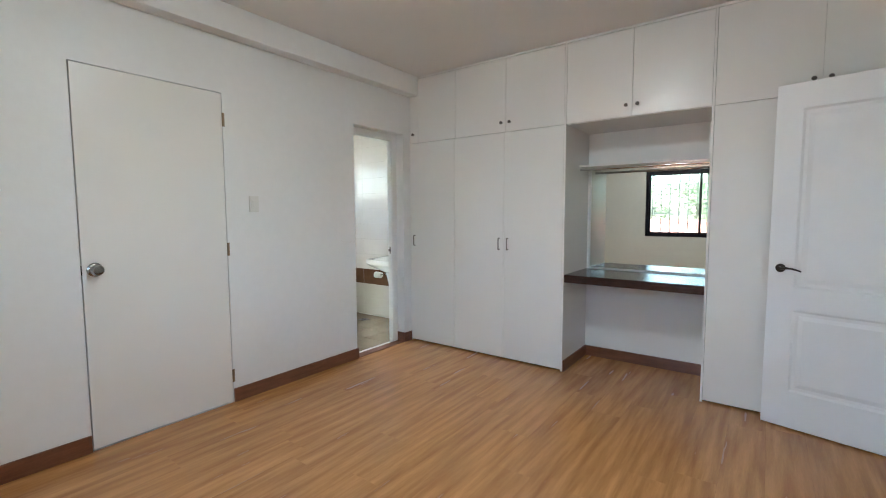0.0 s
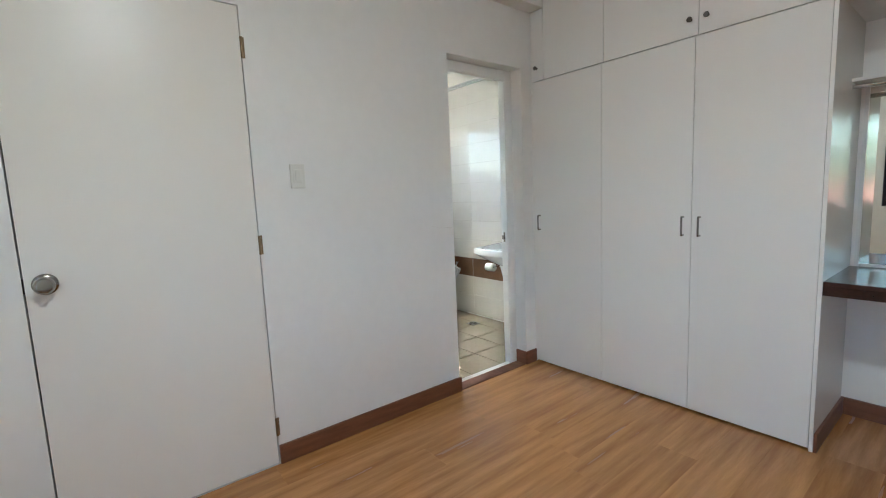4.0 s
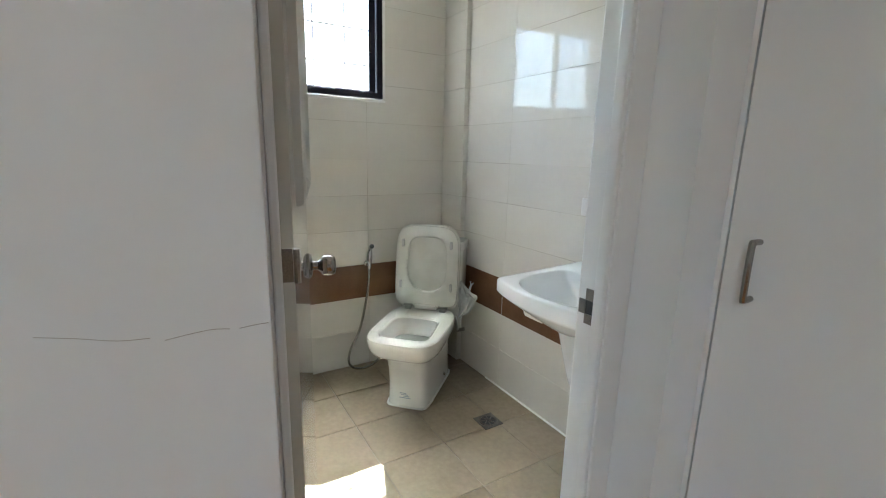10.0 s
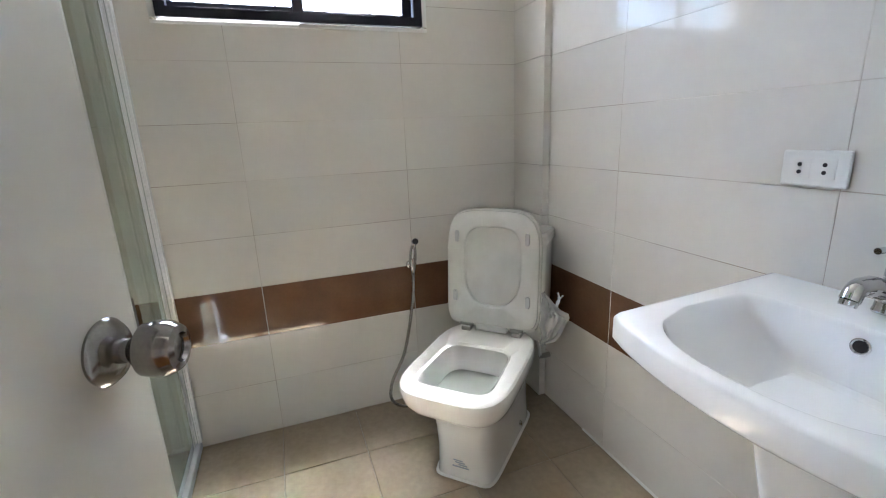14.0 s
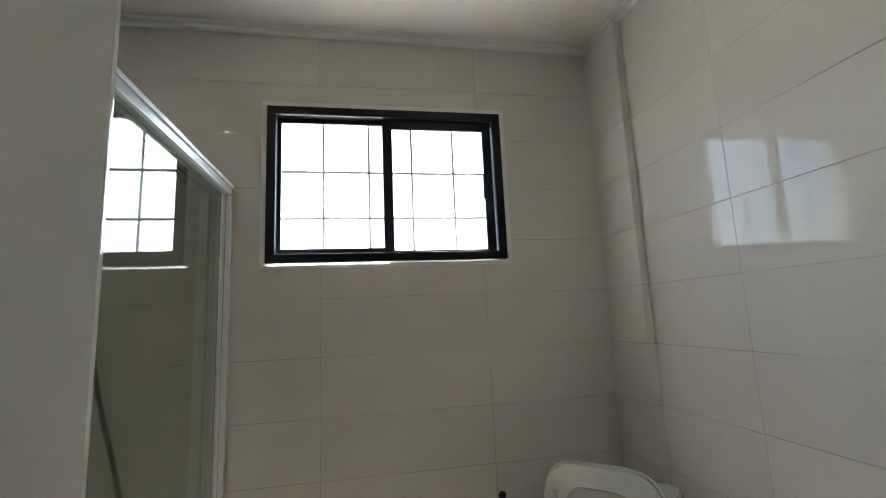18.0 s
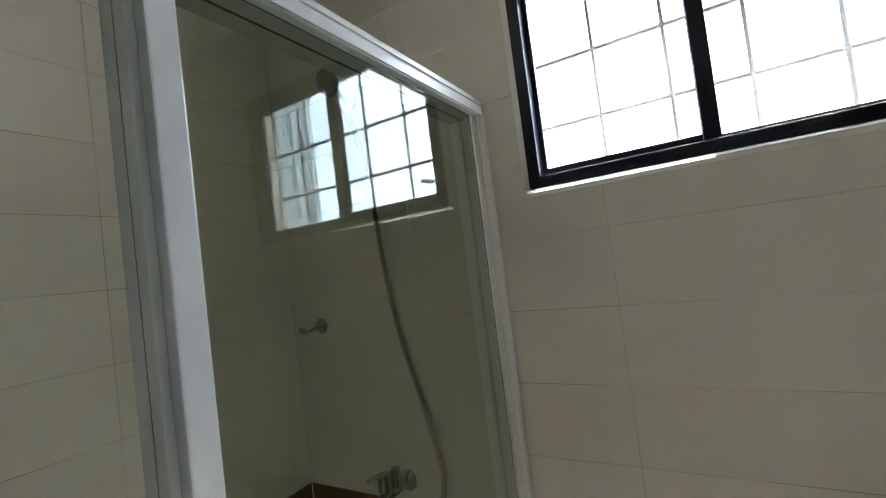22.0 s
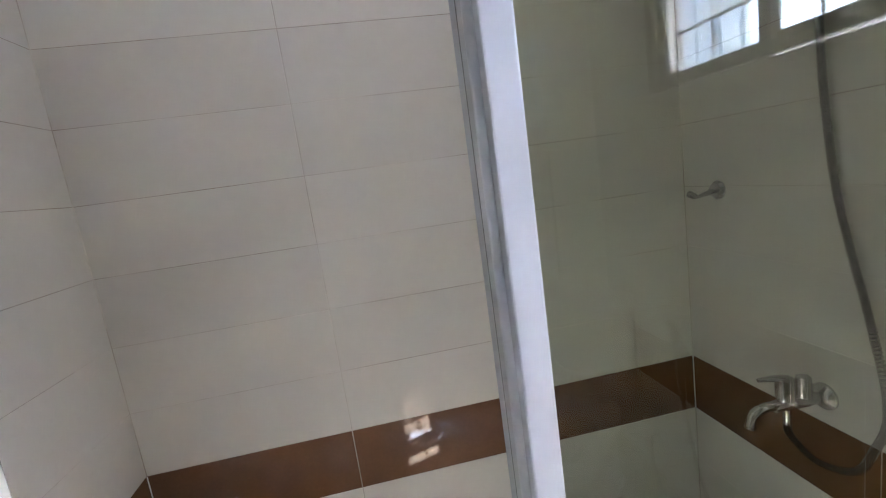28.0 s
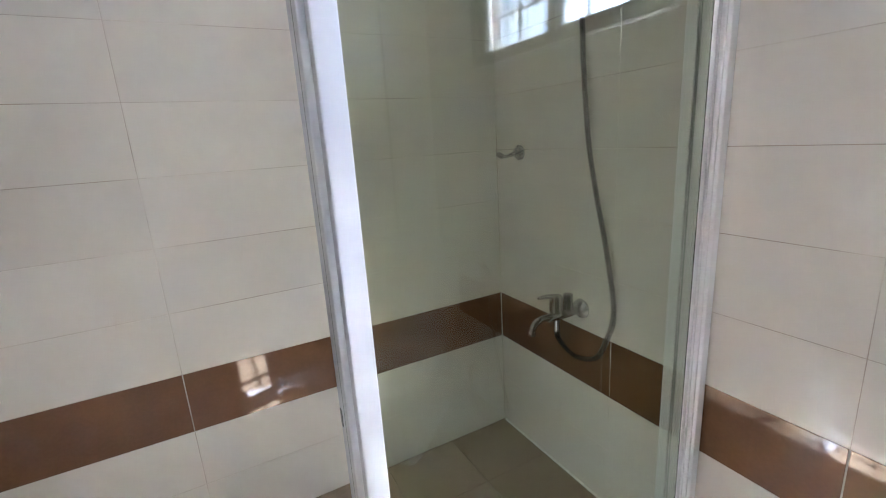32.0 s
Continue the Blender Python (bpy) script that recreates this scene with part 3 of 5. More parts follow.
part("window_frame", frame_ring(B(), "y", YB - 0.05, 0.045, BR[0] + 0.002, BR[1] - 0.002, BR[2] + 0.002, BR[3] - 0.002, 0.045), ALU_B, w)
for k, (a, b) in enumerate(((BR[0] + 0.047, 2.115), (2.085, BR[1] - 0.047))):
    c = YB - 0.038 - 0.028 * k
    sash = part("sash", frame_ring(B(), "y", c, 0.012, a, b, BR[2] + 0.047, BR[3] - 0.047, 0.034), ALU_B, w)
    g = part("pane", box(B(), a + 0.032, b - 0.032, c - 0.003, c + 0.003, BR[2] + 0.079, BR[3] - 0.079), DIMMING_GLASS, sash, "glass greyed to dim the view outside")
    g.visible_shadow = False
part("latch", box(B(), 2.088, 2.112, YB - 0.026, YB - 0.006, 1.46, 1.54, 0.003), BLACK, w)
gr = thing("window_grille", (2.1, YB - 0.20, BR[2]), "grey steel security grille outside the window", "grille")
for i in range(12):
    x = BR[0] + 0.08 + i * 0.142
    part("bar", tube(B(), [(x, YB - 0.20, BR[2] - 0.05), (x, YB - 0.20, BR[3] + 0.05)], 0.008, 8), IRON, gr)
for i in range(7):
    z = BR[2] + 0.06 + i * 0.172
    part("bar", tube(B(), [(BR[0] - 0.05, YB - 0.205, z), (BR[1] + 0.05, YB - 0.205, z)], 0.005, 6), IRON, gr)
for x in (BR[0] - 0.04, BR[1] + 0.04):
    part("bracket", box(B(), x - 0.01, x + 0.01, YB - 0.21, YB - 0.148, 1.48, 1.52), IRON, gr)

# ceiling lamp
cl = thing("ceiling_lamp", (2.0, -2.35, 2.66), "round white flush ceiling lamp", "lamp")
part("base", lathe(B(), [(0.001, 0), (0.15, 0), (0.155, 0.01), (0.155, 0.022), (0.001, 0.022)], Matrix.Translation((2.0, -2.35, CEIL - 0.022)), 36), PLASTIC, cl)
part("shade", lathe(B(), [(0.001, 0.0), (0.05, 0.002), (0.10, 0.010), (0.135, 0.024), (0.145, 0.036), (0.14, 0.040), (0.001, 0.040)], Matrix.Translation((2.0, -2.35, CEIL - 0.062)), 36), LAMP_GLASS, cl, "glowing opal shade")

# ---- bathroom doorway ----
bm = B()
fr = thing("door_frame_bath", (-0.13, -0.44, 0), "white painted bathroom door frame with a stop", "door frame", kind="structure")
JL, JR, JT = -0.754, -0.168, 2.088
part("jamb", box(B(), -0.165, -0.092, BO[0] + 0.001, JL, -0.012, BO[3] - 0.001, 0.004), PAINT, fr)
part("jamb", box(B(), -0.165, -0.092, JR, BO[1] - 0.001, -0.012, BO[3] - 0.001, 0.004), PAINT, fr)
part("head", box(B(), -0.165, -0.092, JL + 0.001, JR - 0.001, JT, BO[3] - 0.001, 0.004), PAINT, fr)
part("stop", box(B(), -0.118, -0.095, JR - 0.012, JR - 0.0005, 0.0, JT - 0.013, 0.003), PAINT, fr)
part("stop", box(B(), -0.118, -0.095, JL + 0.0005, JL + 0.012, 0.0, JT - 0.013, 0.003), PAINT, fr)
part("stop", box(B(), -0.118, -0.095, JL + 0.001, JR - 0.001, JT - 0.012, JT - 0.0005, 0.003), PAINT, fr)
PLATE_STEEL = material("dull_plate_steel", (0.30, 0.265, 0.23), 0.4, 0.9, tint=(0.20, 0.175, 0.15), scale=30, fine=0.15)
bm = B()
cells(bm, lambda u, v, w: (u, w, v), [-0.158, -0.143, -0.122, -0.110], [0.929, 0.948, 0.977, 1.000], lambda u, v: not (-0.143 < u < -0.122 and 0.948 < v < 0.977) and not (u < -0.143 and not 0.948 < v < 0.977), JR - 0.0005, JR - 0.003)
for z in (0.938, 0.989):
    lathe(bm, [(0.001, 0), (0.0035, 0), (0.003, 0.0012), (0.001, 0.0012)], Matrix.Translation((-0.128, JR - 0.003, z)) @ pose(0, 0, 0, 90, 0, 0), 8)
part("strike_plate", bm, PLATE_STEEL, fr, "dull steel strike plate")
part("strike_hole", box(B(), -0.1425, -0.1225, JR - 0.0012, JR - 0.0004, 0.9485, 0.9765), BLACK, fr, "dark latch hole")
THRESHOLD = material("worn_threshold_wood", (0.20, 0.085, 0.045), 0.65, tint=(0.135, 0.055, 0.03), scale=5, stretch=(1, 6, 1), fine=0.15, mix=0.4, spec=0.15)
single("threshold", box(B(), -0.092, 0.002, BO[0] + 0.001, BO[1] - 0.013, -0.02, 0.004, 0.002), THRESHOLD, "brown threshold strip at the bathroom doorway", "threshold", "structure")

# bathroom door, standing open into the room
HX, HY = -0.174, -0.730
bd = thing("bathroom_door", (HX, HY, 0), "white glossy plastic door, standing open, with a printed leaf panel", "door", rz=164.6)
DW = 0.586
LX0, LX1, LZ0, LZ1 = 0.09, 0.455, 1.165, 1.95
bm = B()
cells(bm, lambda u, v, w: (u, w, v), [0.0, LX0 + 0.03, LX1 - 0.03, DW - 0.014], [0.012, LZ0 + 0.03, LZ1 - 0.03, 2.085], lambda u, v: not (LX0 + 0.03 < u < LX1 - 0.03 and LZ0 + 0.03 < v < LZ1 - 0.03), -0.0175, 0.0175)
part("leaf", bm, PVC, bd, local=True)
bm = B()
arc = [radians(-90 + 15 * k) for k in range(13)]
loft(bm, [[Vector((DW - 0.0138 + 0.0138 * math.cos(a), 0.0175 * math.sin(a), z)) for a in arc] for z in (0.012, 2.085)], (True, True), True)
part("edge_strip", bm, PVC, bd, "rounded leading edge of the door", local=True)
for s in (-1, 1):
    bm = B()
    rings = []
    for inset, dep in ((0.0, 0.0176), (0.004, 0.030), (0.014, 0.034), (0.022, 0.028), (0.034, 0.022), (0.036, 0.010)):
        rings.append([Vector((x, s * dep, z)) for x, z in ((LX0 + inset, LZ0 + inset), (LX1 - inset, LZ0 + inset), (LX1 - inset, LZ1 - inset), (LX0 + inset, LZ1 - inset))])
    loft(bm, rings, (False, False), False)
    part("panel_moulding", bm, PVC, bd, "white moulded panel frame", local=True)
LEAFPRINT = bpy.data.materials.new("leaf_print")
LEAFPRINT.use_nodes = True
nt = LEAFPRINT.node_tree
b = nt.nodes["Principled BSDF"]
b.inputs["Roughness"].default_value = 0.12
co = nt.nodes.new("ShaderNodeTexCoord")
mp = nt.nodes.new("ShaderNodeMapping")
mp.inputs["Rotation"].default_value = (0, radians(28), 0)
mp.inputs["Scale"].default_value = (9, 1, 2.2)
nz = nt.nodes.new("ShaderNodeTexNoise")
nz.inputs["Scale"].default_value = 2.4
nz.inputs["Detail"].default_value = 2
nz.inputs["Distortion"].default_value = 1.2
cr = nt.nodes.new("ShaderNodeValToRGB")
cr.color_ramp.interpolation = "EASE"
for p, c in ((0.30, (0.010, 0.045, 0.010)), (0.42, (0.035, 0.14, 0.02)), (0.52, (0.10, 0.30, 0.05)), (0.60, (0.40, 0.55, 0.42)), (0.70, (0.62, 0.72, 0.78))):
    el = cr.color_ramp.elements.new(p)
    el.color = (*c, 1)
cr.color_ramp.elements.remove(cr.color_ramp.elements[0])
nt.links.new(co.outputs["Object"], mp.inputs["Vector"])
nt.links.new(mp.outputs[0], nz.inputs["Vector"])
nt.links.new(nz.outputs["Fac"], cr.inputs["Fac"])
nt.links.new(cr.outputs[0], b.inputs["Base Color"])
part("printed_panel", box(B(), LX0 + 0.0305, LX1 - 0.0305, -0.012, 0.012, LZ0 + 0.0305, LZ1 - 0.0305), LEAFPRINT, bd, "printed panel of green leaves and sky", local=True)
for s in (-1, 1):
    q = Vector((0, s, 0)).to_track_quat("Z", "Y").to_matrix().to_4x4()
    mt = Matrix.Translation((DW - 0.062, s * 0.0175, 0.966)) @ q
    rose = part("rose", lathe(B(), [(0.001, 0), (0.031, 0), (0.032, 0.003), (0.027, 0.009), (0.014, 0.012), (0.001, 0.012)], mt), STEEL, bd, "round steel rose", local=True)
    part("knob", lathe(B(), [(0.001, 0.010), (0.0115, 0.011), (0.0115, 0.024), (0.016, 0.029), (0.0245, 0.036), (0.0265, 0.046), (0.0255, 0.058), (0.021, 0.066), (0.014, 0.068), (0.012, 0.064), (0.001, 0.063)], mt), STEEL, rose, "round satin steel knob", local=True)
for z in (0.25, 1.10, 1.85):
    bm = box(B(), -0.0018, 0.0004, -0.016, 0.016, z - 0.024, z + 0.022, 0.0008)
    tube(bm, [(-0.004, -0.0215, z - 0.024), (-0.004, -0.0215, z + 0.022)], 0.0045, 8)
    for dz in (-0.012, 0.010):
        lathe(bm, [(0.001, 0), (0.0035, 0), (0.0028, 0.0012), (0.001, 0.0012)], Matrix.Translation((-0.0018, 0, z + dz)) @ pose(0, 0, 0, 0, -90, 0), 8)
    part("hinge", bm, PLATE_STEEL, bd, "dull steel hinge plate", local=True)
part("latch_plate", box(B(), DW - 0.0005, DW + 0.0015, -0.012, 0.012, 0.935, 0.995), STEEL, bd, "steel latch plate", local=True)
part("latch_bolt", box(B(), DW + 0.001, DW + 0.011, -0.006, 0.006, 0.956, 0.976, 0.002), STEEL, bd, "steel latch bolt", local=True)

# crack in the plaster beside the doorway
bm = B()
for k, line in enumerate((((-0.940, 1.107), (-0.915, 1.101), (-0.890, 1.094), (-0.868, 1.092)), ((-0.858, 1.088), (-0.840, 1.090), (-0.822, 1.091), (-0.808, 1.089)), ((-0.800, 1.088), (-0.786, 1.089), (-0.775, 1.089)))):
    tube(bm, spline([(0.0004, y, z) for y, z in line], 4), 0.0003, 5)
ck = new("crack", finish("crack", bm, GROUT))
ck.parent = wall_west
tagged(ck, "hairline crack in the plaster")


# ---- bathroom things ----
# window
w = thing("window_bath", (WX - 0.03, -0.26, BW[2]), "black aluminium sliding window with two panes", "window", kind="structure")
CX = WX - 0.025
part("window_frame", frame_ring(B(), "x", CX, 0.035, BW[0] + 0.012, BW[1] - 0.012, BW[2] + 0.012, BW[3] - 0.012, 0.032), ALU_B, w)
for y0, y1, z0, z1, c in ((-0.658, -0.290, 1.592, 2.070, CX - 0.010), (-0.252, 0.103, 1.579, 2.050, CX + 0.007)):
    sash = part("sash", frame_ring(B(), "x", c, 0.008, y0 - 0.036, y1 + 0.036, z0 - 0.036, z1 + 0.036, 0.036), ALU_B, w)
    g = part("pane", box(B(), c - 0.0025, c + 0.0025, y0 - 0.002, y1 + 0.002, z0 - 0.002, z1 + 0.002), GLASS, sash)
    g.visible_shadow = False
part("latch", box(B(), CX + 0.020, CX + 0.034, 0.094, 0.110, 1.77, 1.87, 0.003), BLACK, w, "black plastic latch")
bm = B()
for a, b, p, q in ((BW[0] - 0.008, -0.272, BW[2] - 0.006, BW[2] + 0.0045), (-0.2715, BW[1] + 0.008, BW[2] - 0.006, BW[2] + 0.008), (BW[0] - 0.008, BW[1] + 0.008, BW[3] - 0.011, BW[3] + 0.008), (BW[0] - 0.008, BW[0] + 0.011, BW[2] + 0.0115, BW[3] - 0.0115), (BW[1] - 0.011, BW[1] + 0.008, BW[2] + 0.0115, BW[3] - 0.0115)):
    part("window_trim", box(B(), WX - 0.10, WX + 0.0012, a, b, p, q, 0.002), SILICONE, w, "white painted reveal edge")
gr = thing("window_grille", (WX - 0.125, -0.26, BW[2]), "grey steel security grille outside the bathroom window", "grille")
GX = WX - 0.105
for y in (-0.514, -0.340, -0.170, 0.000):
    part("bar", tube(B(), [(GX, y, BW[2] - 0.02), (GX, y, BW[3] + 0.02)], 0.005, 10), IRON, gr)
for z in (1.722, 1.906):
    part("bar", tube(B(), [(GX - 0.007, BW[0] - 0.02, z), (GX - 0.007, BW[1] + 0.02, z)], 0.006, 10), IRON, gr)
for y in (-0.514, -0.340, -0.170, 0.000):
    for z in (1.722, 1.906):
        part("weld", lathe(B(), [(0.001, -0.007), (0.009, -0.003), (0.009, 0.003), (0.001, 0.007)], Matrix.Translation((GX - 0.003, y, z)) @ pose(0, 0, 0, 0, 90, 0), 8), IRON, gr)

# corner pipe casing beside the toilet
casing = single("wall_casing", box(B(), WX, -1.735, 0.576, BY + T, -0.012, BCEIL - 0.03, 0.002), GROUT, "tiled pipe casing in the corner", "wall", "structure")

# downlights
for x, y in ((-1.06, 0.10), (-1.07, -1.10)):
    dl = thing("downlight", (x, y, BCEIL - 0.03), "small round white ceiling downlight", "lamp", "bathroom downlights")
    part("ring", lathe(B(), [(0.050, 0.0), (0.062, 0.0), (0.066, 0.012), (0.066, 0.028), (0.050, 0.028)], Matrix.Translation((x, y, BCEIL - 0.030)), 28), PLASTIC, dl)
    part("diffuser", lathe(B(), [(0.001, 0), (0.049, 0), (0.049, 0.012), (0.001, 0.012)], Matrix.Translation((x, y, BCEIL - 0.022)), 28), DOWN_GLASS, dl, "glowing white diffuser")

# toilet, set across the corner: +x of its own axes points to its front
GREY_PLASTIC = material("grey_plastic", (0.40, 0.395, 0.38), 0.3, scale=8)
WRAPPED = material("film_covered_plastic", (0.74, 0.73, 0.69), 0.16, tint=(0.665, 0.655, 0.61), scale=9, mix=0.25, bump=0.35, bump_scale=16, rough_vary=0.08)
t = thing("toilet", (-1.40, 0.06, -0.008), "white ceramic toilet with its lid up, set across the corner", "toilet", rz=-45)


def superloop(x0, x1, hw, z, n=44, pf=3.2, taper=0.0):
    """A rounded loop from the back x0 to the front x1, its half width hw shrinking towards the back by taper."""
    c, a = (x0 + x1) / 2, (x1 - x0) / 2
    out = []
    for p in squircle(0, 0, 0, 1, 1, n, pf):
        k = 1 - taper * (1 - p.x) / 2
        out.append(Vector((c + a * p.x, hw * k * p.y, z)))
    return out


bm = B()
loft(bm, [superloop(-0.46, 0.008, 0.106, 0.0, pf=8, taper=-0.18), superloop(-0.46, 0.006, 0.103, 0.02, pf=8, taper=-0.18), superloop(-0.455, 0.008, 0.100, 0.12, pf=8, taper=-0.18), superloop(-0.45, 0.018, 0.101, 0.20, pf=8, taper=-0.18), superloop(-0.445, 0.034, 0.105, 0.252, pf=7.5, taper=-0.16),
          superloop(-0.440, 0.052, 0.114, 0.272, pf=6.5, taper=-0.12), superloop(-0.425, 0.080, 0.133, 0.286, pf=5.5, taper=-0.08), superloop(-0.410, 0.108, 0.153, 0.300, pf=4.8, taper=-0.04), superloop(-0.396, 0.130, 0.169, 0.318, pf=4.3, taper=-0.01), superloop(-0.386, 0.147, 0.179, 0.342, pf=4.1), superloop(-0.38, 0.158, 0.184, 0.370, pf=4), superloop(-0.38, 0.162, 0.185, 0.390, pf=4), superloop(-0.38, 0.160, 0.183, 0.401, pf=4),
          superloop(-0.375, 0.152, 0.176, 0.407, pf=4), superloop(-0.205, 0.096, 0.134, 0.407, pf=5.5, taper=0.06), superloop(-0.196, 0.087, 0.125, 0.399, pf=5.5, taper=0.06), superloop(-0.19, 0.078, 0.117, 0.350, pf=4.5, taper=0.05),
          superloop(-0.175, 0.056, 0.102, 0.310, pf=4), superloop(-0.158, 0.028, 0.082, 0.260, pf=3.6), superloop(-0.12, -0.02, 0.050, 0.180, pf=3)], (True, True))
part("bowl", bm, CERAMIC, t, local=True)
part("water", loft(B(), [superloop(-0.177, 0.059, 0.104, 0.3152, pf=4), superloop(-0.165, 0.046, 0.092, 0.3154, pf=4)], (False, True)), STAIN, t, "still water in the bowl", local=True)
bm = B()
loft(bm, [superloop(-0.565, -0.40, 0.175, 0.36, pf=7), superloop(-0.570, -0.395, 0.180, 0.40, pf=7), superloop(-0.572, -0.392, 0.185, 0.74, pf=7)], (True, True))
part("tank", bm, CERAMIC, t, local=True)
bm = loft(B(), [superloop(-0.578, -0.386, 0.190, 0.742, pf=7), superloop(-0.58, -0.384, 0.193, 0.752, pf=7), superloop(-0.578, -0.386, 0.190, 0.778, pf=7), superloop(-0.57, -0.394, 0.182, 0.786, pf=7)], (True, True))
part("tank_lid", bm, CERAMIC, t, local=True)
part("flush_button", lathe(B(), [(0.001, 0), (0.022, 0), (0.022, 0.004), (0.018, 0.006), (0.001, 0.006)], Matrix.Translation((-0.48, 0, 0.786))), CHROME, t, "chrome flush button", local=True)


def upright(loop):
    """Turns a flat loop (x up to its tip, y across) to stand behind the bowl, leaning back a little."""
    m = Matrix.Translation((-0.325, 0, 0.432)) @ pose(0, 0, 0, 0, -95, 0)
    return [m @ p for p in loop]


def lid_loop(a, b, hw, z, pf=4.2, low=9.0):
    """Rounder at its tip than at the hinge."""
    tip, foot = superloop(a, b, hw, z, pf=pf), superloop(a, b, hw, z, pf=low)
    return [p if p.x > (a + b) / 2 else q for p, q in zip(tip, foot)]


bm = B()
loft(bm, [upright(lid_loop(0.215, 0.225, 0.005, 0.0)), upright(lid_loop(0.16, 0.29, 0.06, 0.0)), upright(lid_loop(0.07, 0.385, 0.125, 0.0)), upright(lid_loop(0.01, 0.44, 0.172, 0.0)), upright(lid_loop(-0.008, 0.452, 0.182, 0.0)), upright(lid_loop(-0.008, 0.452, 0.184, 0.012)), upright(lid_loop(0.0, 0.445, 0.178, 0.022)), upright(lid_loop(0.006, 0.440, 0.172, 0.024))], (True, True))
part("lid", bm, WRAPPED, t, "white plastic toilet lid, raised", local=True)
bm = B()
rings = [lid_loop(0.004, 0.444, 0.178, -0.004), lid_loop(0.006, 0.442, 0.176, -0.016), lid_loop(0.016, 0.432, 0.166, -0.022), lid_loop(0.076, 0.388, 0.116, -0.022, 4.0, 2.6), lid_loop(0.082, 0.383, 0.110, -0.017, 4.0, 2.6), lid_loop(0.084, 0.381, 0.108, -0.004, 4.0, 2.6)]
loft(bm, [upright(r) for r in rings], (False, False))
part("seat", bm, WRAPPED, t, "white plastic seat ring, raised against the lid", local=True)
for s in (-1, 1):
    bm = box(B(), -0.350, -0.305, s * 0.100 - 0.018, s * 0.100 + 0.018, 0.404, 0.424, 0.004)
    tube(bm, [(-0.325, s * 0.100 - 0.026, 0.430), (-0.325, s * 0.100 + 0.026, 0.430)], 0.010, 12)
    part("hinge", bm, GREY_PLASTIC, t, "grey seat hinge", local=True)
for a, sy in ((0.345, -0.135), (0.345, 0.135), (0.115, -0.142), (0.115, 0.142)):
    pad = part("bumper", loft(B(), [upright(superloop(a - 0.022, a + 0.022, 0.009, -0.022, 16, 4)), upright(superloop(a - 0.020, a + 0.020, 0.007, -0.029, 16, 4))], (True, True)), FILM, t, "small clear seat bumper", local=True)
    for v_ in pad.data.vertices:
        v_.co.y += sy
part("hinge_bar", box(B(), -0.345, -0.312, -0.062, 0.062, 0.412, 0.438, 0.006), PLASTIC, t, local=True)
for z, y0, y1 in ((0.076, -0.030, 0.004), (0.068, -0.024, 0.012), (0.060, -0.012, 0.020), (0.051, -0.034, 0.026)):
    part("print_line", box(B(), 0.0060, 0.0088, y0, y1, z, z + 0.004), PRINT, t, "grey printed bar", local=True)
for s in (-1, 1):
    part("bolt_cap", lathe(B(), [(0.001, 0), (0.010, 0), (0.009, 0.007), (0.004, 0.010), (0.001, 0.010)], Matrix.Translation((-0.30, s * 0.118, 0.05)) @ Vector((0, s, 0)).to_track_quat("Z", "Y").to_matrix().to_4x4(), 12), CHROME, t, "chrome bolt cap", local=True)
part("base_sealant", loft(B(), [superloop(-0.466, 0.015, 0.113, 0.001, pf=8, taper=-0.18), superloop(-0.462, 0.010, 0.108, 0.006, pf=8, taper=-0.18)], (True, True)), SILICONE, t, "white sealant round the base", local=True)

# plastic wrapping still hanging beside the seat
bm = B()
random.seed(4)
n, mrows = 12, 13


def film_point(i, j):
    u, v = i / (n - 1), j / (mrows - 1)
    reach = 0.012 + 0.085 * math.sin(math.pi * min(1.0, v * 1.08) ** 1.15) ** 0.8 if v < 0.93 else 0.030
    fold = 0.010 * math.sin(u * 9 + v * 4) + 0.006 * math.sin(u * 21 - v * 9)
    return (-0.345 + fold + 0.02 * v + random.uniform(-0.002, 0.002), 0.186 + reach * u + 0.004 * math.sin(v * 17), 0.585 - 0.20 * v - 0.012 * u * math.sin(v * 9) + random.uniform(-0.003, 0.003))


vs = [[bm.verts.new(film_point(i, j)) for i in range(n)] for j in range(mrows)]
for j in range(mrows - 1):
    for i in range(n - 1):
        fc = bm.faces.new((vs[j][i], vs[j][i + 1], vs[j + 1][i + 1], vs[j + 1][i]))
        fc.smooth = True
bmesh.ops.solidify(bm, geom=bm.faces[:], thickness=0.0012)
tube(bm, spline([(-0.345, 0.226, 0.505), (-0.345, 0.240, 0.540), (-0.345, 0.246, 0.560), (-0.34, 0.262, 0.582)], 4), [0.010] * 4 + [0.006] * 4 + [0.003] * 5, 6)
tube(bm, spline([(-0.345, 0.240, 0.540), (-0.35, 0.246, 0.556), (-0.355, 0.245, 0.572), (-0.36, 0.240, 0.584)], 4), [0.005] * 8 + [0.003] * 5, 6)
part("wrapping", bm, FILM, t, "clear crumpled plastic wrapping", local=True)

# stop valve and supply pipe
sv = thing("supply_valve", (-1.70, BY - 0.01, 0.20), "chrome stop valve with a white supply hose behind the toilet", "valve")
part("valve", tube(B(), [(-1.70, BY - 0.001, 0.20), (-1.70, BY - 0.05, 0.20)], [0.012, 0.010], 12), CHROME, sv)
part("supply_hose", tube(B(), spline([(-1.70, BY - 0.045, 0.20), (-1.70, BY - 0.055, 0.26), (-1.715, BY - 0.070, 0.33), (-1.73, BY - 0.075, 0.355)], 6), 0.007, 10), PLASTIC, sv, "white supply hose")

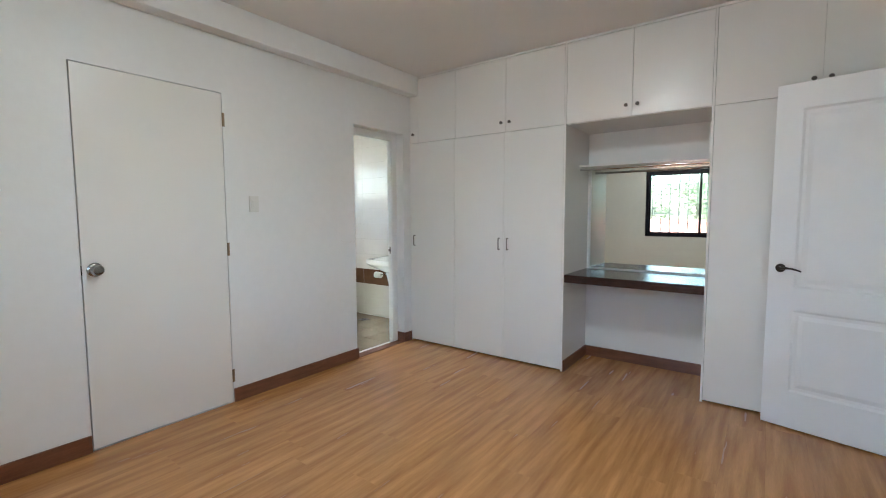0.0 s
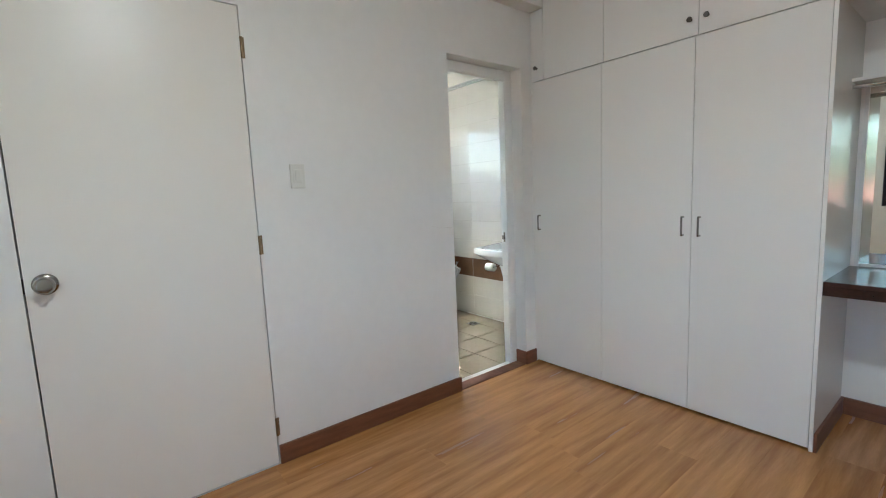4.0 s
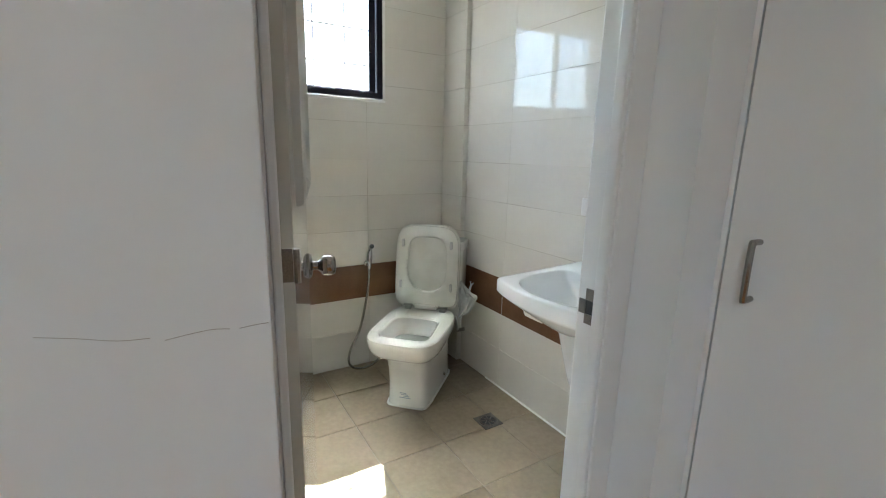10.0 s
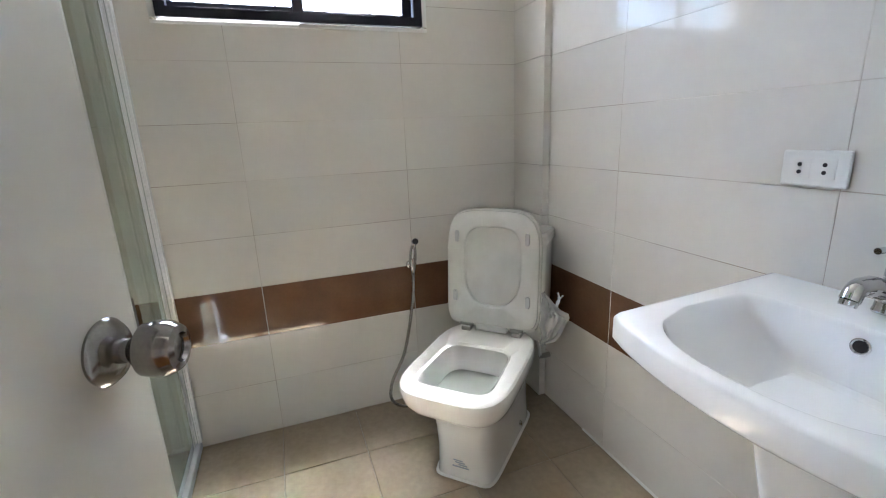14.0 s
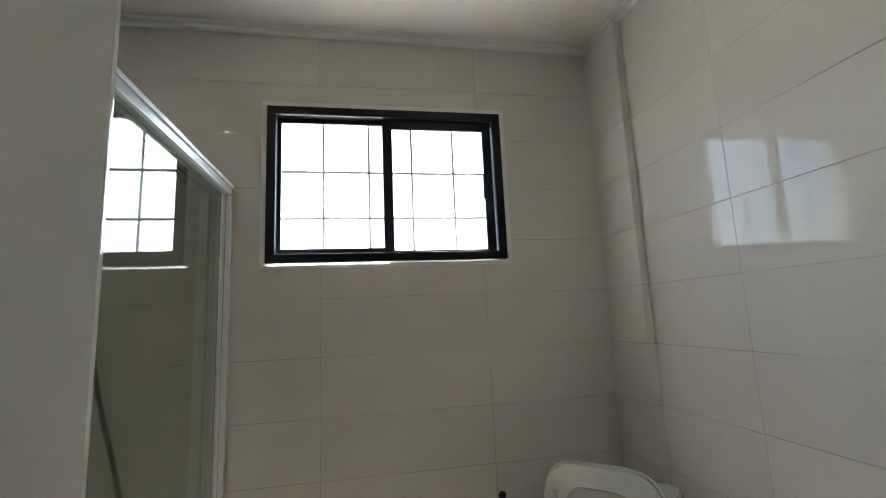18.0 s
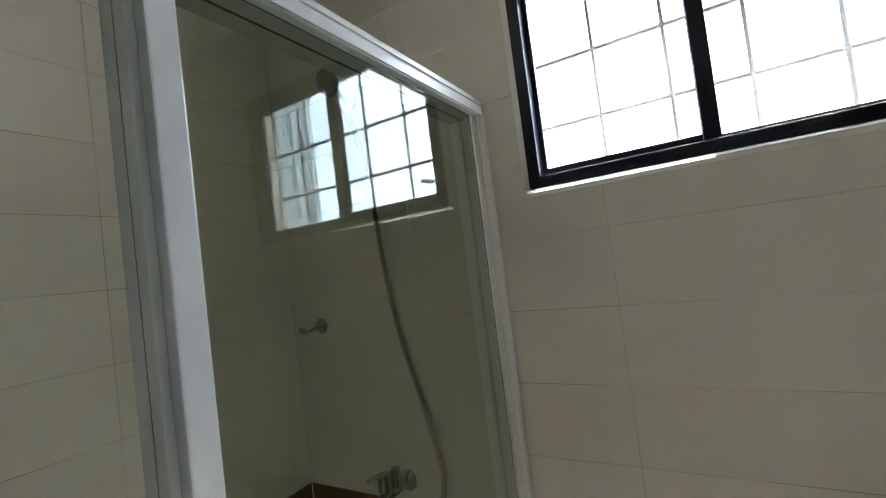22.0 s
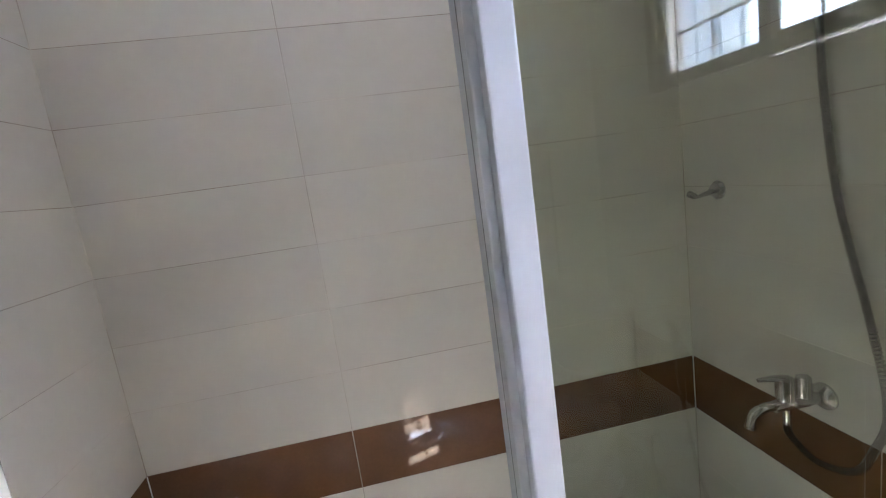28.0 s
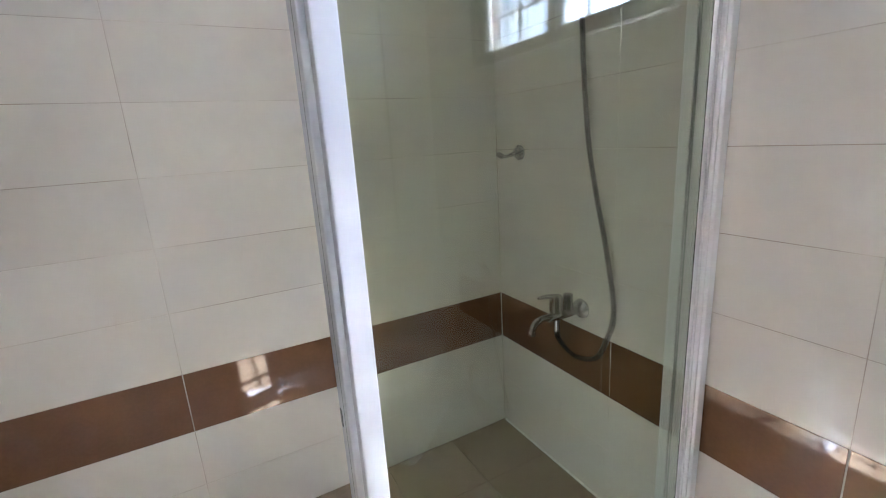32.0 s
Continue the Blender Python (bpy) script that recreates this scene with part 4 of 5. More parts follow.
# bidet spray
bs = thing("bidet_spray", (WX, 0.085, 0.60), "chrome bidet spray on its wall holder with a hanging hose", "bidet spray")
part("rose", lathe(B(), [(0.001, 0), (0.020, 0), (0.018, 0.006), (0.010, 0.010), (0.001, 0.010)], Matrix.Translation((WX, 0.072, 0.615)) @ pose(0, 0, 0, 0, 90, 0)), CHROME, bs)
part("holder", box(B(), WX + 0.008, WX + 0.045, 0.062, 0.082, 0.600, 0.628, 0.004), CHROME, bs)
part("grip", tube(B(), spline([(WX + 0.040, 0.070, 0.590), (WX + 0.038, 0.072, 0.64), (WX + 0.034, 0.078, 0.69), (WX + 0.045, 0.082, 0.722)], 5), [0.008, 0.010, 0.012, 0.014, 0.015, 0.016, 0.0165, 0.0165, 0.016, 0.015, 0.014, 0.012, 0.011, 0.011, 0.012, 0.012], 14), CHROME, bs, "chrome spray grip")
part("nozzle", lathe(B(), [(0.001, -0.006), (0.010, -0.004), (0.0125, 0.004), (0.0125, 0.013), (0.001, 0.014)], Matrix.Translation((WX + 0.045, 0.083, 0.724)) @ pose(0, 0, 0, 0, 80, 0)), BLACK, bs, "black spray face")
hp = spline([(WX + 0.040, 0.070, 0.590), (WX + 0.036, 0.066, 0.50), (WX + 0.030, 0.045, 0.36), (WX + 0.032, 0.008, 0.22), (WX + 0.040, -0.052, 0.11), (WX + 0.055, -0.064, 0.035), (WX + 0.085, -0.020, 0.008), (WX + 0.11, 0.060, 0.030), (WX + 0.10, 0.150, 0.10), (WX + 0.05, 0.24, 0.16), (WX + 0.004, 0.26, 0.17)], 32)
part("hose", tube(B(), hp, 0.0070, 8, 0.13), HOSE_STEEL, bs, "ribbed chrome hose")

# floor drain
fd = thing("floor_drain", (-1.10, 0.354, -0.01), "square steel floor drain with a round grating", "drain")
part("plate", box(B(), -1.152, -1.048, 0.302, 0.406, -0.014, -0.006, 0.001), DULL_STEEL, fd, "dull steel plate")
part("well", lathe(B(), [(0.001, 0), (0.040, 0), (0.040, 0.002), (0.001, 0.002)], Matrix.Translation((-1.10, 0.354, -0.0065))), BLACK, fd)
for i in range(8):
    a = math.pi * i / 4
    part("grate_bar", tube(B(), [(-1.10 + 0.008 * math.cos(a), 0.354 + 0.008 * math.sin(a), -0.0035), (-1.10 + 0.038 * math.cos(a + 0.5), 0.354 + 0.038 * math.sin(a + 0.5), -0.0035)], 0.0022, 6), DULL_STEEL, fd)
part("grate_ring", lathe(B(), [(0.036, 0), (0.044, 0), (0.043, 0.003), (0.037, 0.003)], Matrix.Translation((-1.10, 0.354, -0.006))), DULL_STEEL, fd)

# wash basin
wb = thing("wash_basin", (-0.615, BY, 0.45), "white ceramic wall-hung wash basin with a half pedestal", "wash basin")
BX0, BX1, BF, BZ = -0.850, -0.354, 0.122, 0.800


def basin_loop(inset, z, n=13, bow=0.034, r=0.022):
    """The outline of the basin: straight back and sides, bowed front with rounded corners."""
    x0, x1, yb, yf = BX0 + inset, BX1 - inset, BY - 0.001 - max(0, inset - 0.02) * 0.6, BF + inset + bow
    pts = [Vector((x1, yb, z)), Vector((x1, (yb * 2 + yf) / 3, z)), Vector((x1, (yb + yf * 2) / 3, z)), Vector((x1, yf + r, z)), Vector((x1 - r * 0.3, yf + r * 0.3, z))]
    for i in range(n):
        k = (i + 0.5) / n
        x = (x1 - r) + (x0 - x1 + 2 * r) * k
        pts.append(Vector((x, yf - bow * (1 - (2 * k - 1) ** 2), z)))
    pts += [Vector((x0 + r * 0.3, yf + r * 0.3, z)), Vector((x0, yf + r, z)), Vector((x0, (yb + yf * 2) / 3, z)), Vector((x0, (yb * 2 + yf) / 3, z)), Vector((x0, yb, z))]
    for i in range(1, 8):
        pts.append(Vector((x0 + (x1 - x0) * i / 8, yb, z)))
    return pts


def bowl_loop(kx, z, kb=None, kf=None):
    """The inner bowl, matched point for point to the outline: kx narrows it, kb draws in its steep back, kf its rounded front."""
    cx, cy = (BX0 + BX1) / 2, 0.330
    kb, kf = kb or kx, kf or kx
    out = []
    for p in basin_loop(0.0, z):
        a = math.atan2((p.y - cy) / 0.235, (p.x - cx) / 0.248)
        c, s_ = math.cos(a), math.sin(a)
        e = 2 / (2.5 if s_ < 0 else 8.0)
        x = math.copysign(abs(c) ** (2 / 2.5 if s_ < 0 else 0.25), c) * 0.205 * kx
        y = math.copysign(abs(s_) ** e, s_) * (0.176 * kf if s_ < 0 else 0.132 * kb)
        out.append(Vector((cx + x, cy + y, z)))
    return out


bm = B()
loft(bm, [basin_loop(0.165, 0.632), basin_loop(0.13, 0.650), basin_loop(0.085, 0.682), basin_loop(0.042, 0.714), basin_loop(0.014, 0.737), basin_loop(0.003, 0.747), basin_loop(0.0, 0.753), basin_loop(0.0, 0.793), basin_loop(0.0015, 0.7975), basin_loop(0.005, 0.800), basin_loop(0.012, 0.801),
          bowl_loop(1.03, 0.801), bowl_loop(1.005, 0.799), bowl_loop(0.985, 0.792), bowl_loop(0.91, 0.768, 0.972, 0.955), bowl_loop(0.76, 0.740, 0.94, 0.90), bowl_loop(0.60, 0.713, 0.90, 0.80), bowl_loop(0.50, 0.697, 0.86, 0.68), bowl_loop(0.40, 0.687, 0.72, 0.52), bowl_loop(0.20, 0.682, 0.40, 0.26)], (True, True))
for v_ in bm.verts:
    v_.co.z += 0.0405 * (v_.co.y - 0.155)
part("basin", bm, BASIN_CERAMIC, wb)
ovm = Matrix.Translation((-0.601, 0.4545, 0.782)) @ pose(0, 0, 0, 78, 0, 0)
part("overflow", lathe(B(), [(0.0105, -0.003), (0.0135, -0.003), (0.0145, 0.002), (0.0125, 0.0035), (0.0105, 0.002)], ovm, 20), CHROME, wb, "chrome overflow ring")
part("overflow_hole", lathe(B(), [(0.001, -0.002), (0.0104, -0.002), (0.0104, 0.0012), (0.001, 0.0012)], ovm, 18), BLACK, wb, "dark overflow hole")
part("waste", lathe(B(), [(0.001, 0), (0.024, 0), (0.025, 0.003), (0.014, 0.004), (0.012, 0.001), (0.001, 0.001)], Matrix.Translation((-0.602, 0.345, 0.690)), 20), CHROME, wb, "chrome waste ring")


def ped_loop(z, hw, yf):
    pts = []
    for p in squircle(0, 0, 0, 1, 1, 40, 4.5):
        k = 1.0 - 0.16 * (p.y + 1) / 2
        pts.append(Vector((-0.590 + p.x * hw * k, (BY - 0.001 + yf) / 2 + p.y * (BY - 0.001 - yf) / 2, z)))
    return pts


loft_rings = [ped_loop(0.394, 0.070, 0.385), ped_loop(0.397, 0.076, 0.375), ped_loop(0.410, 0.079, 0.366), ped_loop(0.47, 0.082, 0.345), ped_loop(0.55, 0.085, 0.320), ped_loop(0.63, 0.088, 0.296), ped_loop(0.70, 0.092, 0.270)]
part("half_pedestal", loft(B(), loft_rings, (True, True)), BASIN_CERAMIC, wb, "white ceramic half pedestal")
# mixer tap
TX, TY, TZ = -0.611, 0.548, 0.8155
tp = thing("basin_tap", (TX, TY, TZ), "chrome single-lever basin mixer", "tap")
lean = Matrix.Translation((TX, TY, TZ)) @ pose(0, 0, 0, -12, 0, 0)
part("body", lathe(B(), [(0.001, 0), (0.0275, 0), (0.029, 0.003), (0.0275, 0.010), (0.0265, 0.03), (0.0255, 0.062), (0.001, 0.0625)], lean), CHROME, tp)
part("cartridge", lathe(B(), [(0.001, 0.0628), (0.0262, 0.0635), (0.0268, 0.070), (0.0265, 0.098), (0.024, 0.108), (0.015, 0.113), (0.001, 0.114)], lean), CHROME, tp)
part("spout", tube(B(), spline([(TX, TY - 0.004, TZ + 0.036), (TX, TY - 0.045, TZ + 0.054), (TX, TY - 0.090, TZ + 0.068), (TX, TY - 0.118, TZ + 0.066), (TX, TY - 0.130, TZ + 0.050)], 6), [0.020] * 6 + [0.0175] * 6 + [0.0155] * 6 + [0.0145] * 7, 18), CHROME, tp)
part("aerator", lathe(B(), [(0.001, 0), (0.0115, 0), (0.0125, 0.002), (0.0125, 0.010), (0.001, 0.010)], Matrix.Translation((TX, TY - 0.1335, TZ + 0.041)) @ pose(0, 0, 0, -22, 0, 0), 18), CHROME, tp)
part("lever", tube(B(), spline([(TX, TY + 0.020, TZ + 0.108), (TX, TY - 0.010, TZ + 0.120), (TX, TY - 0.050, TZ + 0.124), (TX, TY - 0.082, TZ + 0.125)], 6), [0.014] * 6 + [0.009] * 6 + [0.0055] * 7, 10), CHROME, tp)
single("drain_plug", lathe(B(), [(0.001, 0), (0.017, 0), (0.019, 0.003), (0.018, 0.008), (0.006, 0.009), (0.001, 0.011)], Matrix.Translation((-0.545, 0.568, 0.817)), 22), BLACK, "black rubber plug lying on the basin rim", "plug", base=(-0.545, 0.568, 0.817))

# paper holder
PX, PY, PZ = -0.985, 0.512, 0.570
ph = thing("toilet_paper_holder", (PX, BY, PZ), "toilet paper roll on a chrome wall holder under the basin", "paper holder")
part("rose", lathe(B(), [(0.001, 0), (0.022, 0), (0.021, 0.006), (0.012, 0.010), (0.001, 0.010)], Matrix.Translation((PX + 0.060, BY, PZ)) @ pose(0, 0, 0, 90, 0, 0), 20), CHROME, ph)
part("bracket", tube(B(), spline([(PX + 0.060, BY - 0.006, PZ), (PX + 0.060, BY - 0.070, PZ), (PX + 0.052, PY, PZ), (PX - 0.056, PY, PZ)], 5), 0.0055, 8), CHROME, ph)
part("roll", lathe(B(), [(0.018, 0), (0.037, 0.0), (0.039, 0.003), (0.039, 0.093), (0.037, 0.096), (0.018, 0.096)], Matrix.Translation((PX - 0.050, PY, PZ - 0.010)) @ pose(0, 0, 0, 0, 90, 0)), PAPER, ph, "white tissue roll")

# socket outlet
so = thing("wall_socket", (-0.793, BY, 1.014), "white double wall socket with two pairs of slots", "socket")
part("plate", box(B(), -0.853, -0.733, BY - 0.011, BY, 1.015, 1.086, 0.004), PLASTIC, so)
for x in (-0.818, -0.773):
    part("insert", box(B(), x - 0.0195, x + 0.0195, BY - 0.0118, BY - 0.0105, 1.031, 1.071, 0.0005), PLASTIC, so)
    for z in (1.0435, 1.0585):
        part("slot", lathe(B(), [(0.001, 0), (0.0042, 0), (0.0042, 0.0008), (0.001, 0.0008)], Matrix.Translation((x, BY - 0.0118, z)) @ pose(0, 0, 0, 90, 0, 0), 10), BLACK, so)

# ---- shower ----
# screen aluminium in a lighter colour, standing in for light on the window-side jamb
JAMB_LIGHTENED = material("lightened_jamb", (0.86, 0.87, 0.88), 0.16, scale=6, fine=0.01)
GREEN_EDGE = material("green_glass_edge", (0.42, 0.47, 0.45), 0.3, scale=10)
GY = -0.830
sc = thing("shower_screen", (-1.05, GY, 0), "white aluminium shower screen with greenish sliding glass, half open", "shower screen")
RZ = 1.822
R0, R1 = GY - 0.090, GY + 0.014
part("top_rail", box(B(), WX + 0.001, DX - 0.001, R0, R1, RZ - 0.048, RZ, 0.005), ALU_W, sc)
part("rail_groove", box(B(), WX + 0.03, DX - 0.03, GY - 0.050, GY - 0.044, RZ - 0.0485, RZ - 0.044), ALU_B, sc, "dark rail groove")
part("rail_lip", box(B(), WX + 0.002, DX - 0.002, R1 - 0.0005, R1 + 0.006, RZ - 0.018, RZ - 0.006, 0.002), ALU_W, sc)
part("rail_lip", box(B(), WX + 0.002, DX - 0.002, R1 - 0.0005, R1 + 0.004, RZ - 0.046, RZ - 0.040, 0.0015), ALU_W, sc)
part("bottom_rail", box(B(), WX + 0.001, DX - 0.001, R0, R1, -0.010, 0.028, 0.005), ALU_W, sc)
part("wall_jamb", box(B(), WX + 0.0005, WX + 0.028, R0 + 0.002, R1 + 0.005, 0.028, RZ - 0.048, 0.003), JAMB_LIGHTENED, sc)
part("wall_jamb", box(B(), DX - 0.028, DX - 0.0005, R0 + 0.002, R1 - 0.002, 0.028, RZ - 0.048, 0.003), ALU_W, sc)
for y, m_ in ((GY + 0.004, GREEN_EDGE), (GY - 0.006, SILICONE), (GY - 0.016, GREEN_EDGE), (GY - 0.030, SILICONE), (GY - 0.050, GREEN_EDGE)):
    part("jamb_groove", box(B(), WX + 0.0275, WX + 0.0290, y - 0.0015, y + 0.0015, 0.030, RZ - 0.049), m_, sc)
part("jamb_lip", box(B(), WX + 0.0285, WX + 0.036, GY + 0.006, GY + 0.0115, 0.030, RZ - 0.049, 0.0015), JAMB_LIGHTENED, sc)
part("jamb_lip", box(B(), WX + 0.0285, WX + 0.034, GY - 0.010, GY - 0.002, 0.030, RZ - 0.049, 0.0015), JAMB_LIGHTENED, sc)
SX0, SX1, SY = -1.094, -1.056, -0.845
door = part("sliding_door", box(B(), SX0, SX1, SY - 0.008, SY + 0.016, 0.030, RZ - 0.049, 0.003), ALU_W, sc, "white leading stile of the sliding glass door")
part("stile", box(B(), WX + 0.040, WX + 0.056, SY - 0.010, SY + 0.013, 0.030, RZ - 0.049, 0.003), JAMB_LIGHTENED, door)
part("bottom_bar", box(B(), WX + 0.0565, SX0 - 0.0005, SY - 0.010, SY + 0.012, 0.030, 0.062, 0.003), ALU_W, door)
part("pane", box(B(), WX + 0.0565, SX0 - 0.0005, SY + 0.006, SY + 0.012, 0.0625, RZ - 0.050), GREEN_GLASS, door, "greenish tinted glass")
bk = part("rear_door", box(B(), SX0 + 0.006, SX1 + 0.010, SY - 0.066, SY - 0.009, 0.030, RZ - 0.049, 0.003), ALU_W, sc, "white stile of the rear glass panel")
part("groove", box(B(), SX1 + 0.0095, SX1 + 0.0105, SY - 0.034, SY - 0.0325, 0.06, RZ - 0.08), IRON, bk, "thin groove down the edge")
part("keeper", box(B(), SX1 + 0.0095, SX1 + 0.0110, SY - 0.060, SY - 0.050, 0.800, 0.832), BLACK, bk, "small black keeper slot")
part("wall_stile", box(B(), WX + 0.030, WX + 0.038, SY - 0.056, SY - 0.038, 0.030, RZ - 0.049, 0.003), JAMB_LIGHTENED, bk)
for g in bpy.data.objects:
    if g.name.startswith("pane"):
        g.visible_shadow = False

# shower mixer with hand shower
sm = thing("shower_mixer", (WX, -1.27, 0.68), "chrome wall shower mixer with spout and ribbed hose", "tap")
MY, MZ = -1.258, 0.683
rot = pose(0, 0, 0, 0, 90, 0)
part("rose", lathe(B(), [(0.001, 0), (0.034, 0), (0.033, 0.006), (0.022, 0.016), (0.014, 0.020), (0.001, 0.020)], Matrix.Translation((WX, MY + 0.015, MZ)) @ rot), CHROME, sm)
part("body", tube(B(), [(WX + 0.015, MY + 0.015, MZ), (WX + 0.05, MY + 0.01, MZ - 0.002), (WX + 0.10, MY, MZ - 0.006), (WX + 0.13, MY - 0.004, MZ - 0.010)], [0.012, 0.016, 0.017, 0.014], 14), CHROME, sm)
part("spout", tube(B(), spline([(WX + 0.12, MY - 0.003, MZ - 0.008), (WX + 0.155, MY - 0.006, MZ - 0.008), (WX + 0.185, MY - 0.008, MZ - 0.022), (WX + 0.195, MY - 0.008, MZ - 0.055)], 6), [0.012] * 12 + [0.011] * 4 + [0.013] * 3, 12), CHROME, sm)
part("cartridge", lathe(B(), [(0.001, 0), (0.021, 0), (0.021, 0.05), (0.019, 0.056), (0.001, 0.058)], Matrix.Translation((WX + 0.100, MY, MZ + 0.008)), 20), CHROME, sm)
part("lever", tube(B(), [(WX + 0.10, MY, MZ + 0.060), (WX + 0.13, MY - 0.006, MZ + 0.066), (WX + 0.165, MY - 0.012, MZ + 0.066)], [0.011, 0.008, 0.005], 10), CHROME, sm)
part("diverter", lathe(B(), [(0.001, 0), (0.017, 0), (0.017, 0.048), (0.015, 0.054), (0.001, 0.055)], Matrix.Translation((WX + 0.055, MY + 0.008, MZ + 0.008)), 20), CHROME, sm)
part("outlet", tube(B(), [(WX + 0.095, MY, MZ - 0.015), (WX + 0.095, MY, MZ - 0.062)], [0.010, 0.009], 12), CHROME, sm)
hose = spline([(WX + 0.095, MY, MZ - 0.060), (WX + 0.090, MY + 0.004, MZ - 0.092), (WX + 0.070, MY + 0.055, MZ - 0.137), (WX + 0.045, MY + 0.120, MZ - 0.125), (WX + 0.030, -1.110, 0.625), (WX + 0.028, -1.087, 0.730), (WX + 0.026, -1.125, 0.917), (WX + 0.026, -1.166, 1.073), (WX + 0.026, -1.200, 1.228), (WX + 0.028, -1.222, 1.43), (WX + 0.03, -1.232, 1.60), (WX + 0.035, -1.256, 1.80), (WX + 0.045, -1.294, 1.93)], 46)
part("hose", tube(B(), hose, 0.0080, 8, 0.22), HOSE_STEEL, sm, "ribbed chrome shower hose")
hs = thing("hand_shower", (WX, -1.27, 1.93), "chrome hand shower on a high wall bracket", "shower head")
part("rose", lathe(B(), [(0.001, 0), (0.024, 0), (0.022, 0.007), (0.012, 0.012), (0.001, 0.012)], Matrix.Translation((WX, -1.302, 1.96)) @ rot), HOSE_STEEL, hs)
part("bracket", tube(B(), [(WX + 0.008, -1.302, 1.96), (WX + 0.055, -1.300, 1.955)], [0.009, 0.014], 12), HOSE_STEEL, hs)
part("grip", tube(B(), spline([(WX + 0.045, -1.294, 1.92), (WX + 0.060, -1.298, 1.965), (WX + 0.085, -1.304, 2.005)], 5), [0.010, 0.011, 0.012, 0.012, 0.012, 0.012, 0.012, 0.012, 0.013, 0.014, 0.016], 12), HOSE_STEEL, hs)
part("spray_head", lathe(B(), [(0.001, -0.006), (0.016, -0.004), (0.041, 0.016), (0.044, 0.024), (0.039, 0.029), (0.001, 0.029)], Matrix.Translation((WX + 0.078, -1.305, 2.012)) @ pose(0, 0, 0, 0, 112, 0)), HOSE_STEEL, hs)
hk = thing("robe_hook", (WX, -1.556, 1.20), "chrome wall hook in the shower", "hook")
part("rose", lathe(B(), [(0.001, 0), (0.028, 0), (0.029, 0.004), (0.022, 0.010), (0.021, 0.015), (0.014, 0.018), (0.001, 0.020)], Matrix.Translation((WX, -1.558, 1.199)) @ rot), CHROME, hk)
part("arm", tube(B(), spline([(WX + 0.015, -1.558, 1.199), (WX + 0.045, -1.558, 1.193), (WX + 0.075, -1.558, 1.189), (WX + 0.100, -1.558, 1.201)], 5), [0.008] * 6 + [0.006] * 5 + [0.010] * 5, 10), CHROME, hk)
for x in (DX - 0.0005, WX + 0.0005):
    for z0, z1 in ((0.002, 0.408), (0.612, BCEIL - 0.034)):
        single("corner_grout", tube(B(), [(x, EY + 0.0005, z0), (x, EY + 0.0005, z1)], 0.0016, 6), GROUT, "pale grout line in the shower corner", "grout", "structure")
    single("corner_grout", tube(B(), [(x, EY + 0.0005, 0.412), (x, EY + 0.0005, 0.608)], 0.0024, 6), SILICONE, "white grout in the shower corner of the brown band", "grout", "structure")
single("sealant_bead", tube(tube(B(), [(WX + 0.5, BY - 0.001, -0.008), (DX, BY - 0.001, -0.008)], 0.006, 6), [(WX + 0.001, EY + 0.01, -0.008), (WX + 0.001, GY - 0.03, -0.008)], 0.005, 6), SILICONE, "white sealant bead along the floor", "sealant", "structure")

# ---- outside ----
GROUND = material("grass_ground", (0.09, 0.12, 0.045), 0.9, tint=(0.16, 0.13, 0.08), scale=0.3, fine=0.2)
ROOF_RED = material("red_roof", (0.24, 0.085, 0.06), 0.7, tint=(0.15, 0.07, 0.055), scale=1.5, fine=0.1)
HOUSE = material("rendered_house_wall", (0.62, 0.61, 0.58), 0.8, tint=(0.52, 0.51, 0.49), scale=0.7)
HOUSE_B = material("pale_blue_wall", (0.68, 0.74, 0.77), 0.7, tint=(0.60, 0.67, 0.71), scale=0.7)
LEAF = material("tree_leaf", (0.17, 0.205, 0.125), 0.5, tint=(0.12, 0.155, 0.085), scale=3, vary=0.2)
BARK = material("bark", (0.10, 0.07, 0.05), 0.9, scale=6, fine=0.2)
GZ = -3.4
bm = B()
vs = [bm.verts.new(p) for p in ((-900, -900, GZ), (900, -900, GZ), (900, 900, GZ), (-900, 900, GZ))]
bm.faces.new(vs)
single("ground", bm, GROUND, "grassy ground reaching the horizon", "ground", "structure")
# unseen pale strip, added to bounce sunlight up through the bathroom window
BOUNCE_PAVING = material("bounce_paving", (0.52, 0.485, 0.43), 0.85, tint=(0.43, 0.40, 0.35), scale=0.5, fine=0.08)
single("road", box(B(), -14.0, WX - 0.6, -60, 60, GZ - 0.15, GZ + 0.012), BOUNCE_PAVING, "unseen pale ground strip added to bounce sunlight up", "road", "structure")
bm = B()
for x0, x1, y0, y1 in ((DX + T - 0.14, XR + 0.12, YB - 0.15, 0.75), (WX - 0.15, DX, EY - 0.15, 0.75)):
    box(bm, x0, x1, y0, y1, GZ, -0.255)
single("lower_storey", bm, HOUSE, "rendered lower storey under the rooms", "wall", "structure")


